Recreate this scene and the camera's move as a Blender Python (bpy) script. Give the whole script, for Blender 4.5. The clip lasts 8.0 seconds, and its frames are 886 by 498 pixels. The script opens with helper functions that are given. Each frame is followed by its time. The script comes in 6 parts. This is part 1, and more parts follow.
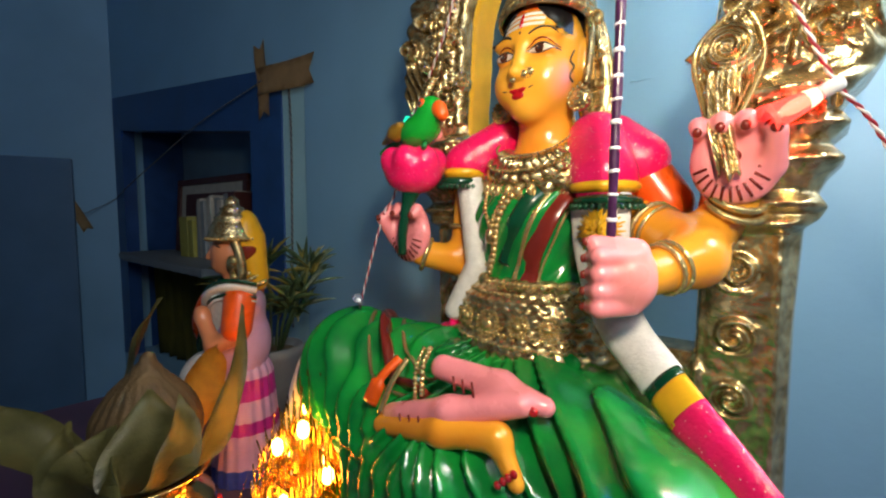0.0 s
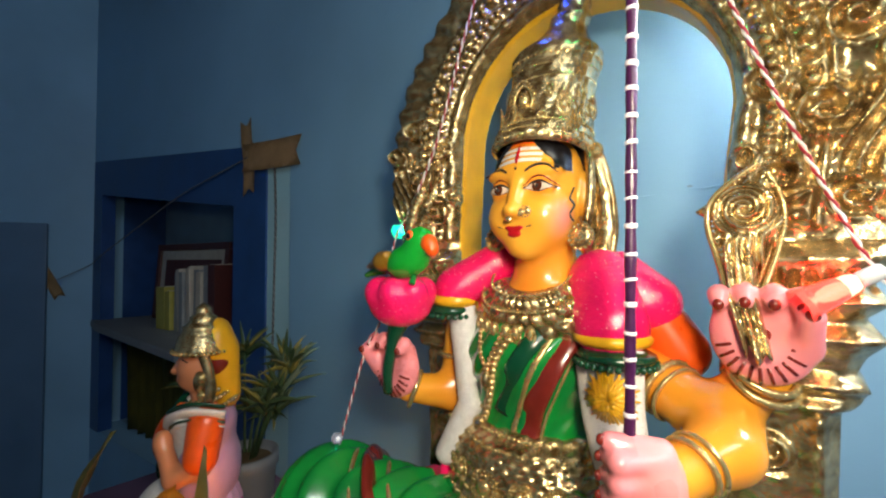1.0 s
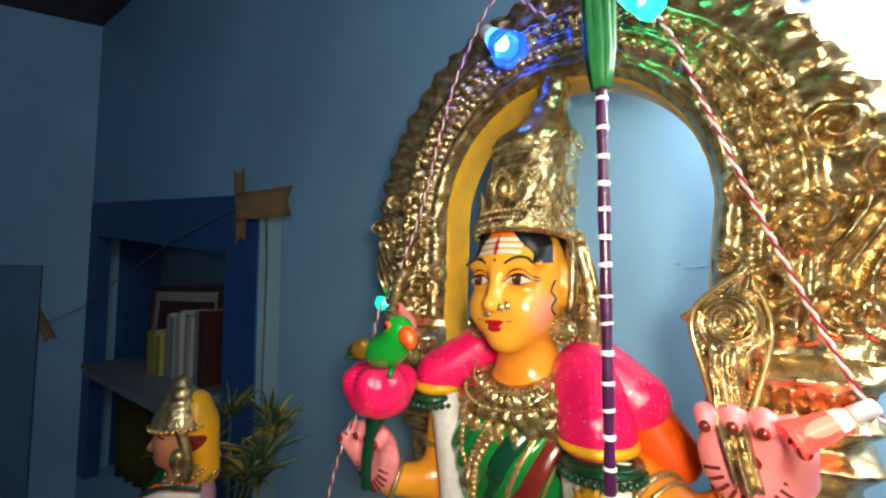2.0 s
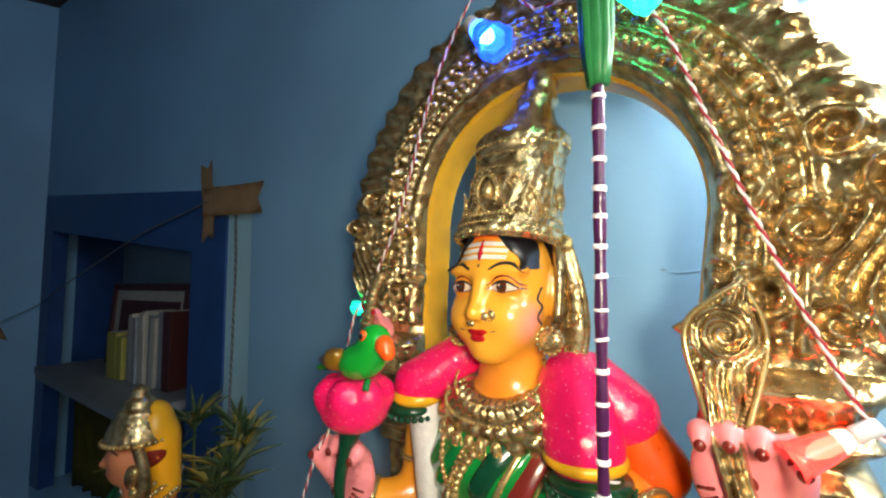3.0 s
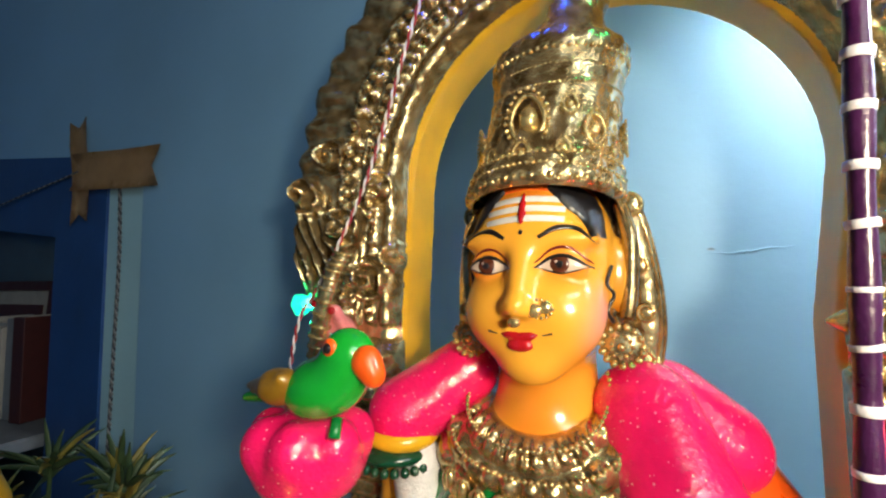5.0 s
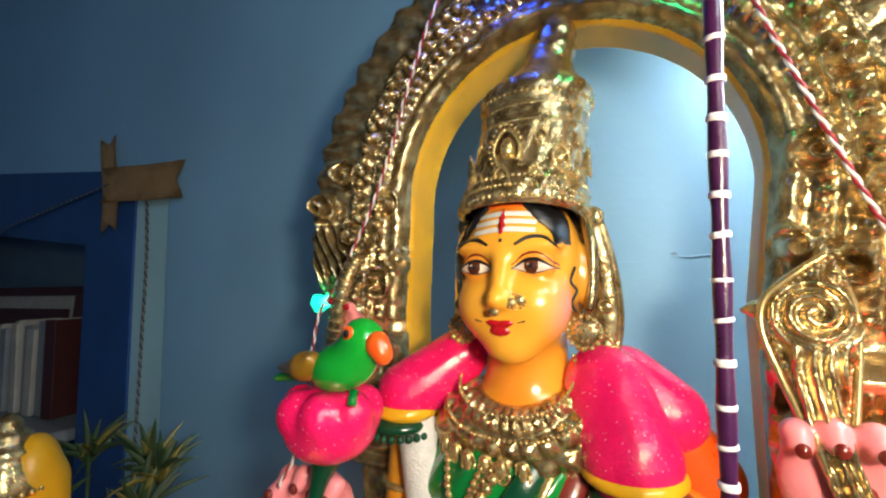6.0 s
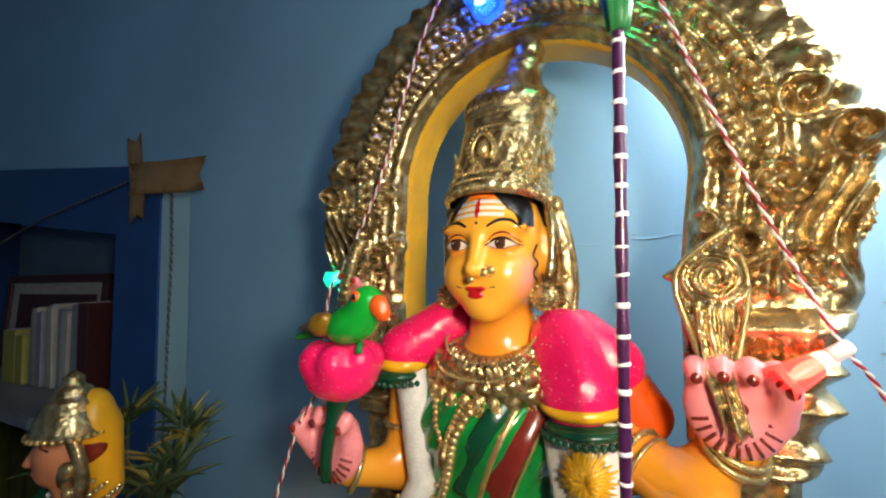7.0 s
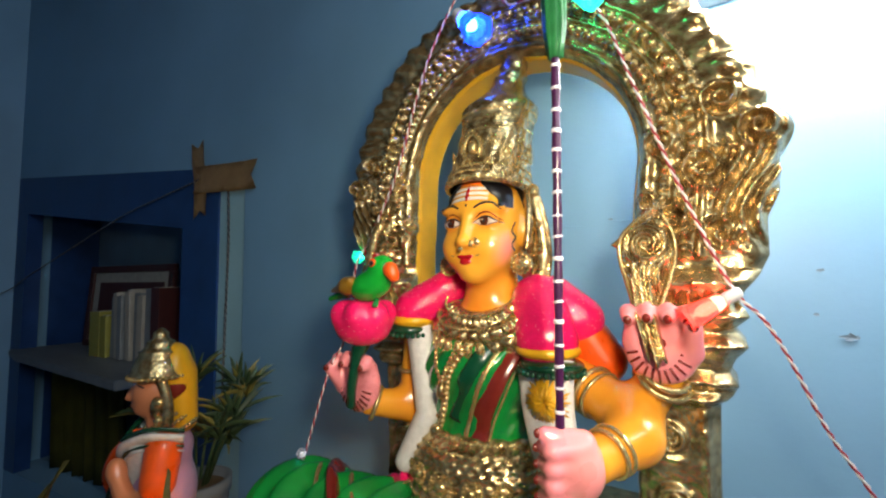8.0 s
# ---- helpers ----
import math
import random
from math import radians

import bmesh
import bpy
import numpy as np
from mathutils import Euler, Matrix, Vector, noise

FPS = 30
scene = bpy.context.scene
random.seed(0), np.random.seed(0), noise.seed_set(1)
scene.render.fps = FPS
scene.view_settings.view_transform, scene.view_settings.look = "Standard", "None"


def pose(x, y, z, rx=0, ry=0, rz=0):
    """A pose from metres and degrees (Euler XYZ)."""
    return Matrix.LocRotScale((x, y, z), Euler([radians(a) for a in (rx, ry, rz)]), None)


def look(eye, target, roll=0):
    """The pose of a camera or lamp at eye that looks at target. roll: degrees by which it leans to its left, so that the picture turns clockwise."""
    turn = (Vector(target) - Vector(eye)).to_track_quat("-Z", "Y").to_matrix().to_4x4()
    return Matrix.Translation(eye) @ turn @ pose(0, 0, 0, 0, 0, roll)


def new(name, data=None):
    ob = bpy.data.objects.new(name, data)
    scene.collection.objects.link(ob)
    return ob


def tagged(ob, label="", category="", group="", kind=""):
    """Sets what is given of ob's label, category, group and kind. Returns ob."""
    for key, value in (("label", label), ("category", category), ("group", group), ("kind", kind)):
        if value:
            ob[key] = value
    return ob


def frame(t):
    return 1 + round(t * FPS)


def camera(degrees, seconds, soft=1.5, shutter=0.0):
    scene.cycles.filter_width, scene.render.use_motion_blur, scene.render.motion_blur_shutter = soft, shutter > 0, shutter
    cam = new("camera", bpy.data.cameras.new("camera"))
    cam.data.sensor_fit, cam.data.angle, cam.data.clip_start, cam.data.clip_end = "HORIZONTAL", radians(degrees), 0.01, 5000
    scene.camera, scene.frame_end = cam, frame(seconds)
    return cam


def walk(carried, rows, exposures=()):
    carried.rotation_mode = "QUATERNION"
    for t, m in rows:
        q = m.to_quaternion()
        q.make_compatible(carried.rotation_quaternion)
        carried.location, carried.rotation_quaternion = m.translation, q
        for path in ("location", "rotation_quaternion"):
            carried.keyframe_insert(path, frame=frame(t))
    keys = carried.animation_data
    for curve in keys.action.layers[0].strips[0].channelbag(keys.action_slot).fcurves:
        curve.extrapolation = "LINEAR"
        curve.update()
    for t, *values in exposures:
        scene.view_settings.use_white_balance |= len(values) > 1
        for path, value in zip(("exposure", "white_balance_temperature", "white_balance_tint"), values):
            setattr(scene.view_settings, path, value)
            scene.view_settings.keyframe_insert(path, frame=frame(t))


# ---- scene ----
cam = camera(92.4, 8.0, soft=2.2)
METRES, EYE, TILT, LEAN, TURN = 0.8, 1.15, -4.0, 0.0, 0.0
ROWS = [
    (0.0, 0.0, 0.0, 0.0, -0.0, 0.0, -0.0),
    (0.5, 0.0017, 0.0255, 0.0722, -0.58, 2.5, -0.13),
    (1.0, -0.0012, 0.0586, 0.1551, -1.43, 5.55, 0.16),
    (1.5, 0.0108, 0.0681, 0.2136, -1.88, 7.6, 0.98),
    (2.0, 0.0323, 0.0646, 0.2544, -1.2, 8.6, 0.51),
    (3.5, 0.0198, 0.162, 0.275, -7.14, 8.0, 0.4),
    (4.0, -0.0134, 0.2615, 0.2745, -10.74, 8.44, 0.51),
    (4.5, -0.0279, 0.3386, 0.2724, -14.96, 7.62, 1.55),
    (6.0, -0.0473, 0.2377, 0.2525, -13.97, 8.75, 1.73),
    (6.5, -0.0502, 0.1866, 0.244, -14.81, 8.44, 1.27),
    (7.0, -0.0506, 0.1281, 0.2206, -13.14, 7.72, 1.72),
    (7.5, -0.0399, 0.05, 0.1862, -10.72, 8.01, 0.98),
    (8.0, -0.0212, -0.0256, 0.1599, -8.2, 7.92, 1.15),
]
walk(cam, [(t, pose(0, 0, EYE, TILT, LEAN, TURN) @ pose(METRES * x, METRES * y, METRES * z, 90 + pitch, roll, yaw)) for t, x, y, z, yaw, pitch, roll in ROWS], [(0.0, 0.05), (1.0, 0.12), (2.0, 0.02), (3.5, 0.14), (4.5, 0.16), (6.0, 0.18), (7.0, 0.04), (8.0, -0.03)])

# ---------------------------------------------------------------- light
world = bpy.data.worlds.new("room_world")
scene.world = world
world.use_nodes = True
world.node_tree.nodes["Background"].inputs[0].default_value = (0.07, 0.13, 0.24, 1)
world.node_tree.nodes["Background"].inputs[1].default_value = 0.75


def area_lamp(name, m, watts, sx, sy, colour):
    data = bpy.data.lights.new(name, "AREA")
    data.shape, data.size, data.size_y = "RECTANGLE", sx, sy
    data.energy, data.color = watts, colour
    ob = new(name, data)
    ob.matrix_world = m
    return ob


# the phone's torch, and an unseen fill lamp added behind the camera to lift the shadows
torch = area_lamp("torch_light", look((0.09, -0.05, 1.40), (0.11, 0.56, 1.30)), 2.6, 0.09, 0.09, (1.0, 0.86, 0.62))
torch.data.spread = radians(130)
area_lamp("room_fill_light", look((0.6, -1.3, 2.45), (-0.1, 0.9, 1.0)), 15.0, 1.2, 0.25, (0.80, 0.92, 1.0))

# ---------------------------------------------------------------- frames of reference
U = Vector((0.746, -0.666, 0)).normalized()  # along the shrine wall, to its right
N = Vector((U.y, -U.x, 0))                   # out of the wall, into the room
O = Vector((-0.364, 1.266, 0))
SHRINE = Matrix.Translation(O + 0.86 * U) @ Matrix.Rotation(math.atan2(U.y, U.x), 4, "Z")
BEND = O - 0.065 * U
LEFT = Matrix.Translation(BEND) @ Matrix.Rotation(radians(-35.5), 4, "Z")
TABLE = 0.64

# ---------------------------------------------------------------- materials


def material(name, colour, rough=0.5, metal=0.0, coat=0.0, vary=0.15, scale=30.0, bump=0.1, fine=400.0, emit=None, power=0.0, second=None, spread=0.5):
    m = bpy.data.materials.new(name)
    m.use_nodes = True
    nt = m.node_tree
    b = nt.nodes["Principled BSDF"]
    b.inputs["Roughness"].default_value = rough
    b.inputs["Metallic"].default_value = metal
    b.inputs["Coat Weight"].default_value = coat
    b.inputs["Coat Roughness"].default_value = 0.08
    co = nt.nodes.new("ShaderNodeTexCoord")
    n1 = nt.nodes.new("ShaderNodeTexNoise")
    n1.inputs["Scale"].default_value = scale
    n1.inputs["Detail"].default_value = 6
    nt.links.new(co.outputs["Object"], n1.inputs["Vector"])
    ramp = nt.nodes.new("ShaderNodeValToRGB")
    lo = second or tuple(c * (1 - vary) for c in colour)
    hi = tuple(min(1, c * (1 + vary)) for c in colour)
    ramp.color_ramp.elements[0].position, ramp.color_ramp.elements[1].position = 0.5 - spread / 2, 0.5 + spread / 2
    ramp.color_ramp.elements[0].color, ramp.color_ramp.elements[1].color = (*lo, 1), (*hi, 1)
    nt.links.new(n1.outputs["Fac"], ramp.inputs["Fac"])
    nt.links.new(ramp.outputs["Color"], b.inputs["Base Color"])
    n2 = nt.nodes.new("ShaderNodeTexNoise")
    n2.inputs["Scale"].default_value = fine
    n2.inputs["Detail"].default_value = 3
    nt.links.new(co.outputs["Object"], n2.inputs["Vector"])
    bp = nt.nodes.new("ShaderNodeBump")
    bp.inputs["Strength"].default_value = bump
    bp.inputs["Distance"].default_value = 0.002
    nt.links.new(n2.outputs["Fac"], bp.inputs["Height"])
    nt.links.new(bp.outputs["Normal"], b.inputs["Normal"])
    mr = nt.nodes.new("ShaderNodeMapRange")
    mr.inputs["To Min"].default_value, mr.inputs["To Max"].default_value = max(0.03, rough * 0.75), min(1, rough * 1.25)
    nt.links.new(n1.outputs["Fac"], mr.inputs["Value"])
    nt.links.new(mr.outputs["Result"], b.inputs["Roughness"])
    if emit:
        b.inputs["Emission Color"].default_value = (*emit, 1)
        b.inputs["Emission Strength"].default_value = power
    return m


M = dict(
    wall=material("blue_wall_paint", (0.18, 0.36, 0.555), 0.45, vary=0.10, scale=3.0, bump=0.25, fine=60),
    wall_pale=material("pale_cyan_paint", (0.30, 0.52, 0.62), 0.5, vary=0.08, scale=6, bump=0.2, fine=90),
    navy=material("navy_gloss_paint", (0.014, 0.055, 0.19), 0.35, vary=0.25, scale=8, bump=0.15, fine=80),
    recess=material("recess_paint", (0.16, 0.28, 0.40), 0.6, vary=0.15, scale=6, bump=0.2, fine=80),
    ceiling=material("limewash", (0.45, 0.47, 0.48), 0.8, vary=0.1, scale=4, bump=0.3, fine=60),
    timber=material("dark_timber", (0.05, 0.022, 0.014), 0.6, vary=0.4, scale=12, bump=0.4, fine=120),
    floor=material("red_oxide_floor", (0.16, 0.06, 0.045), 0.4, vary=0.2, scale=8, bump=0.1),
    cloth=material("table_cloth", (0.10, 0.06, 0.12), 0.8, vary=0.2, scale=14, bump=0.4, fine=700),
    skin=material("orange_skin_paint", (0.80, 0.36, 0.03), 0.25, coat=0.5, vary=0.04, scale=11, second=(0.74, 0.24, 0.015), spread=0.35, bump=0.05, fine=250),
    face=material("painted_face", (0.82, 0.38, 0.035), 0.25, coat=0.5, vary=0.04, scale=11, bump=0.04, fine=250),
    palm=material("pink_palm_paint", (0.86, 0.27, 0.30), 0.28, coat=0.4, vary=0.10, scale=30, bump=0.05),
    green=material("green_enamel", (0.006, 0.25, 0.03), 0.2, coat=0.5, vary=0.25, scale=18, bump=0.06, fine=160, second=(0.003, 0.11, 0.03)),
    parrot=material("bright_green_enamel", (0.008, 0.34, 0.03), 0.2, coat=0.5, vary=0.15, scale=40, bump=0.04),
    dark_green=material("dark_green_enamel", (0.003, 0.05, 0.022), 0.25, coat=0.4, vary=0.2, scale=40, bump=0.05),
    pink=material("glittery_pink_enamel", (0.92, 0.010, 0.13), 0.14, coat=0.5, vary=0.14, scale=60, bump=0.5, fine=260),
    orange=material("orange_enamel", (0.80, 0.10, 0.008), 0.3, coat=0.3, vary=0.1, scale=40, bump=0.05),
    yellow=material("yellow_enamel", (0.80, 0.42, 0.015), 0.3, coat=0.3, vary=0.12, scale=50, bump=0.1),
    white=material("white_stippled_paint", (0.70, 0.68, 0.66), 0.45, vary=0.12, scale=120, bump=0.7, fine=420),
    maroon=material("maroon_enamel", (0.17, 0.018, 0.012), 0.25, coat=0.4, vary=0.2, scale=40, bump=0.05),
    red=material("red_lacquer", (0.42, 0.008, 0.012), 0.2, coat=0.6, vary=0.15, scale=60, bump=0.03),
    black=material("black_lacquer", (0.008, 0.007, 0.008), 0.32, coat=0.12, vary=0.2, scale=60, bump=0.25, fine=500),
    eye_white=material("eye_white", (0.66, 0.52, 0.42), 0.2, coat=0.5, vary=0.04, scale=80, bump=0.0),
    iris=material("brown_iris", (0.09, 0.025, 0.012), 0.15, coat=0.6, vary=0.3, scale=300, bump=0.0),
    # random brown in the gold stands in for shade between the carvings
    gold=material("gold_leaf_paint", (0.63, 0.50, 0.27), 0.24, metal=0.85, vary=0.2, scale=75, bump=0.5, fine=190, second=(0.22, 0.14, 0.05), spread=0.4),
    gold_smooth=material("smooth_gold_paint", (0.63, 0.47, 0.20), 0.25, metal=0.75, vary=0.2, scale=40, bump=0.12, fine=200),
    ochre=material("ochre_paint", (0.72, 0.38, 0.012), 0.4, vary=0.12, scale=25, bump=0.1),
    cane=material("purple_cane_bark", (0.045, 0.008, 0.05), 0.3, coat=0.3, vary=0.4, scale=60, bump=0.3, fine=300),
    cane_white=material("white_ring_tape", (0.75, 0.73, 0.78), 0.45, vary=0.08, scale=80, bump=0.2),
    leaf=material("leaf_green", (0.045, 0.075, 0.025), 0.5, vary=0.4, scale=30, bump=0.2, second=(0.015, 0.04, 0.02)),
    leaf_tip=material("leaf_yellow_green", (0.22, 0.19, 0.04), 0.5, vary=0.3, scale=30, bump=0.2),
    mango=material("mango_leaf", (0.16, 0.14, 0.045), 0.4, vary=0.35, scale=24, bump=0.2, second=(0.08, 0.085, 0.03)),
    coir=material("coconut_husk", (0.09, 0.055, 0.02), 0.7, vary=0.4, scale=40, bump=0.7, fine=200),
    turmeric=material("turmeric_paste", (0.50, 0.27, 0.03), 0.7, vary=0.2, scale=60, bump=0.4),
    brass=material("polished_brass", (0.72, 0.50, 0.20), 0.18, metal=1.0, vary=0.15, scale=30, bump=0.05),
    tape=material("brown_packing_tape", (0.50, 0.33, 0.16), 0.3, coat=0.2, vary=0.15, scale=25, bump=0.25, fine=60),
    wire_red=material("red_wire", (0.30, 0.015, 0.03), 0.4, vary=0.1, scale=50, bump=0.0),
    wire_white=material("white_wire", (0.70, 0.68, 0.68), 0.4, vary=0.06, scale=50, bump=0.0),
    wire_white_dull=material("dusty_wire", (0.16, 0.17, 0.18), 0.6, vary=0.3, scale=50, bump=0.0),
    wire_dark=material("dark_wire", (0.02, 0.025, 0.035), 0.5, vary=0.2, scale=50, bump=0.0),
    lilac=material("lilac_paint", (0.62, 0.36, 0.55), 0.35, coat=0.2, vary=0.1, scale=30, bump=0.1),
    magenta=material("magenta_paint", (0.45, 0.02, 0.26), 0.35, coat=0.2, vary=0.12, scale=30, bump=0.1),
    blue=material("royal_blue_paint", (0.05, 0.08, 0.40), 0.35, coat=0.2, vary=0.12, scale=30, bump=0.1),
    book_a=material("book_cream", (0.36, 0.34, 0.30), 0.7, vary=0.15, scale=40, bump=0.2),
    book_b=material("book_olive", (0.28, 0.26, 0.05), 0.6, vary=0.15, scale=40, bump=0.2),
    book_c=material("book_maroon", (0.055, 0.012, 0.012), 0.5, vary=0.2, scale=40, bump=0.2),
    book_d=material("book_grey", (0.20, 0.22, 0.24), 0.6, vary=0.2, scale=40, bump=0.2),
    shelf=material("grey_slab", (0.17, 0.19, 0.21), 0.55, vary=0.2, scale=20, bump=0.3, fine=100),
    olive=material("olive_cloth", (0.11, 0.10, 0.015), 0.8, vary=0.25, scale=18, bump=0.4),
    pot=material("grey_plastic_pot", (0.16, 0.17, 0.19), 0.5, vary=0.15, scale=20, bump=0.1),
    foil=material("gold_foil_tinsel", (0.85, 0.42, 0.08), 0.16, metal=1.0, vary=0.3, scale=120, bump=0.2),
    plaster=material("chipped_plaster", (0.17, 0.25, 0.34), 0.8, vary=0.3, scale=90, bump=0.6),
    tube=material("tube_glow", (0.9, 0.95, 1.0), 0.4, emit=(1.0, 0.97, 0.93), power=190),
    cap=material("tube_cap", (0.6, 0.62, 0.64), 0.4, vary=0.05),
    door_blue=material("faded_blue_door", (0.07, 0.15, 0.27), 0.5, vary=0.15, scale=5, bump=0.2, fine=60),
    leaf_cane=material("green_cane_leaf", (0.02, 0.16, 0.05), 0.4, vary=0.3, scale=60, bump=0.1),
    skin_pale=material("peach_skin_paint", (0.60, 0.22, 0.10), 0.3, coat=0.3, vary=0.08, scale=20, bump=0.03),
    wing=material("olive_brown_wing", (0.25, 0.13, 0.01), 0.3, coat=0.3, vary=0.3, scale=80, bump=0.2),
    led_white=material("led_white", (0.9, 0.9, 0.9), 0.3, emit=(0.8, 0.85, 1.0), power=0.2),
    led_red=material("led_red", (0.9, 0.25, 0.2), 0.3, emit=(1.0, 0.10, 0.06), power=45),
    led_blue=material("led_blue", (0.2, 0.4, 0.95), 0.3, emit=(0.03, 0.16, 1.0), power=60),
    led_green=material("led_green", (0.2, 0.9, 0.7), 0.3, emit=(0.03, 0.9, 0.62), power=30),
    led_warm=material("led_warm", (1.0, 0.6, 0.2), 0.3, emit=(1.0, 0.38, 0.04), power=75),
    led_core=material("led_core", (1.0, 0.9, 0.8), 0.3, emit=(1.0, 0.75, 0.55), power=14),
)


for k in ("wall", "wall_pale"):
    nt = M[k].node_tree
    place = nt.nodes.new("ShaderNodeNewGeometry")
    for nd in [n for n in nt.nodes if n.bl_idname == "ShaderNodeTexNoise"]:
        nt.links.new(place.outputs["Position"], nd.inputs["Vector"])


def clear(name, colour):
    m = bpy.data.materials.new(name)
    m.use_nodes = True
    b = m.node_tree.nodes["Principled BSDF"]
    b.inputs["Base Color"].default_value = (*colour, 1)
    b.inputs["Roughness"].default_value = 0.15
    b.inputs["Transmission Weight"].default_value = 0.85
    b.inputs["IOR"].default_value = 1.35
    return m


for tint, c, e in (("red", (1.0, 0.22, 0.20), (1.0, 0.07, 0.05)), ("blue", (0.12, 0.25, 1.0), (0.005, 0.06, 1.0)), ("green", (0.2, 1.0, 0.75), (0.01, 0.75, 0.42)), ("white", (0.95, 0.95, 1.0), (0.7, 0.75, 1.0))):
    M["cap_" + tint] = clear("tinted_cap_" + tint, c)
    b = M["cap_" + tint].node_tree.nodes["Principled BSDF"]
    b.inputs["Emission Color"].default_value = (*e, 1)
    b.inputs["Emission Strength"].default_value = 0.9 if tint != "white" else 0.02


def airbrush(m, spots):
    """Soft sprayed paint round given places of a thing: (centre, radius, colour, amount)."""
    nt = m.node_tree
    b = nt.nodes["Principled BSDF"]
    co = nt.nodes["Texture Coordinate"]
    src = b.inputs["Base Color"].links[0].from_socket
    for c, radius, colour, amount in spots:
        d = nt.nodes.new("ShaderNodeVectorMath")
        d.operation = "DISTANCE"
        d.inputs[1].default_value = c
        nt.links.new(co.outputs["Object"], d.inputs[0])
        k = nt.nodes.new("ShaderNodeMapRange")
        k.interpolation_type = "SMOOTHSTEP"
        k.inputs["From Min"].default_value, k.inputs["From Max"].default_value = 0.15 * radius, radius
        k.inputs["To Min"].default_value, k.inputs["To Max"].default_value = amount, 0
        nt.links.new(d.outputs["Value"], k.inputs["Value"])
        mix = nt.nodes.new("ShaderNodeMix")
        mix.data_type = "RGBA"
        nt.links.new(k.outputs["Result"], mix.inputs["Factor"])
        nt.links.new(src, mix.inputs[6])
        mix.inputs[7].default_value = (*colour, 1)
        src = mix.outputs[2]
    nt.links.new(src, b.inputs["Base Color"])


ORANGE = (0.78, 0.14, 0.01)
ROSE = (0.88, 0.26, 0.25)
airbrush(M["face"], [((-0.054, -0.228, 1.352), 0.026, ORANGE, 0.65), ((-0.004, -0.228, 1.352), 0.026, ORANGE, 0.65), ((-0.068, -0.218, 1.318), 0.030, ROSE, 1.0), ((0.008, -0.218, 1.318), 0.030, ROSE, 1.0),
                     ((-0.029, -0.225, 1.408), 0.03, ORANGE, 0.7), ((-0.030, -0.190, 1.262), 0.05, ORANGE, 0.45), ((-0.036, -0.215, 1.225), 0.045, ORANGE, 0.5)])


airbrush(M["palm"], [((0.122, -0.285, 1.098), 0.05, (0.85, 0.42, 0.16), 0.55), ((0.188, -0.19, 1.165), 0.03, (0.82, 0.36, 0.05), 0.8), ((-0.20, -0.25, 1.09), 0.03, (0.82, 0.36, 0.05), 0.8), ((-0.10, -0.39, 0.925), 0.03, (0.85, 0.40, 0.10), 0.7)])


def glitter(m, scale, strength):
    """Fine raised grains in the enamel that catch the light one by one."""
    nt = m.node_tree
    vor = nt.nodes.new("ShaderNodeTexVoronoi")
    vor.inputs["Scale"].default_value = scale
    nt.links.new(nt.nodes["Texture Coordinate"].outputs["Object"], vor.inputs["Vector"])
    bp = nt.nodes.new("ShaderNodeBump")
    bp.inputs["Strength"].default_value = strength
    bp.inputs["Distance"].default_value = 0.0025
    nt.links.new(vor.outputs["Color"], bp.inputs["Height"])
    nt.links.new(nt.nodes["Bump"].outputs["Normal"], bp.inputs["Normal"])
    nt.links.new(bp.outputs["Normal"], nt.nodes["Principled BSDF"].inputs["Normal"])
    nt.links.new(bp.outputs["Normal"], nt.nodes["Principled BSDF"].inputs["Coat Normal"])


glitter(M["pink"], 420, 0.35)


def flecks(m, scale, share, colour):
    """Pale flecks scattered through an enamel: glints of its glitter put into the colour."""
    nt = m.node_tree
    b = nt.nodes["Principled BSDF"]
    vor = nt.nodes.new("ShaderNodeTexVoronoi")
    vor.inputs["Scale"].default_value = scale
    nt.links.new(nt.nodes["Texture Coordinate"].outputs["Object"], vor.inputs["Vector"])
    sep = nt.nodes.new("ShaderNodeSeparateColor")
    nt.links.new(vor.outputs["Color"], sep.inputs["Color"])
    pick = nt.nodes.new("ShaderNodeMath")
    pick.operation = "GREATER_THAN"
    pick.inputs[1].default_value = 1 - share
    nt.links.new(sep.outputs["Red"], pick.inputs[0])
    core = nt.nodes.new("ShaderNodeMath")
    core.operation = "LESS_THAN"
    core.inputs[1].default_value = 0.34
    nt.links.new(vor.outputs["Distance"], core.inputs[0])
    both = nt.nodes.new("ShaderNodeMath")
    both.operation = "MULTIPLY"
    nt.links.new(pick.outputs[0], both.inputs[0])
    nt.links.new(core.outputs[0], both.inputs[1])
    mix = nt.nodes.new("ShaderNodeMix")
    mix.data_type = "RGBA"
    nt.links.new(both.outputs[0], mix.inputs["Factor"])
    nt.links.new(b.inputs["Base Color"].links[0].from_socket, mix.inputs[6])
    mix.inputs[7].default_value = (*colour, 1)
    nt.links.new(mix.outputs[2], b.inputs["Base Color"])


flecks(M["pink"], 480, 0.06, (0.95, 0.30, 0.40))

# ---------------------------------------------------------------- builders


def thing(name, label, category, m=None, group="", kind=""):
    ob = new(name)
    ob.matrix_world = m or Matrix()
    return tagged(ob, label, category, group, kind)


def finish(me, mats, smooth=True):
    for k in mats if isinstance(mats, (list, tuple)) else [mats]:
        me.materials.append(M[k] if isinstance(k, str) else k)
    if smooth:
        me.polygons.foreach_set("use_smooth", [True] * len(me.polygons))
    me.update()
    return me


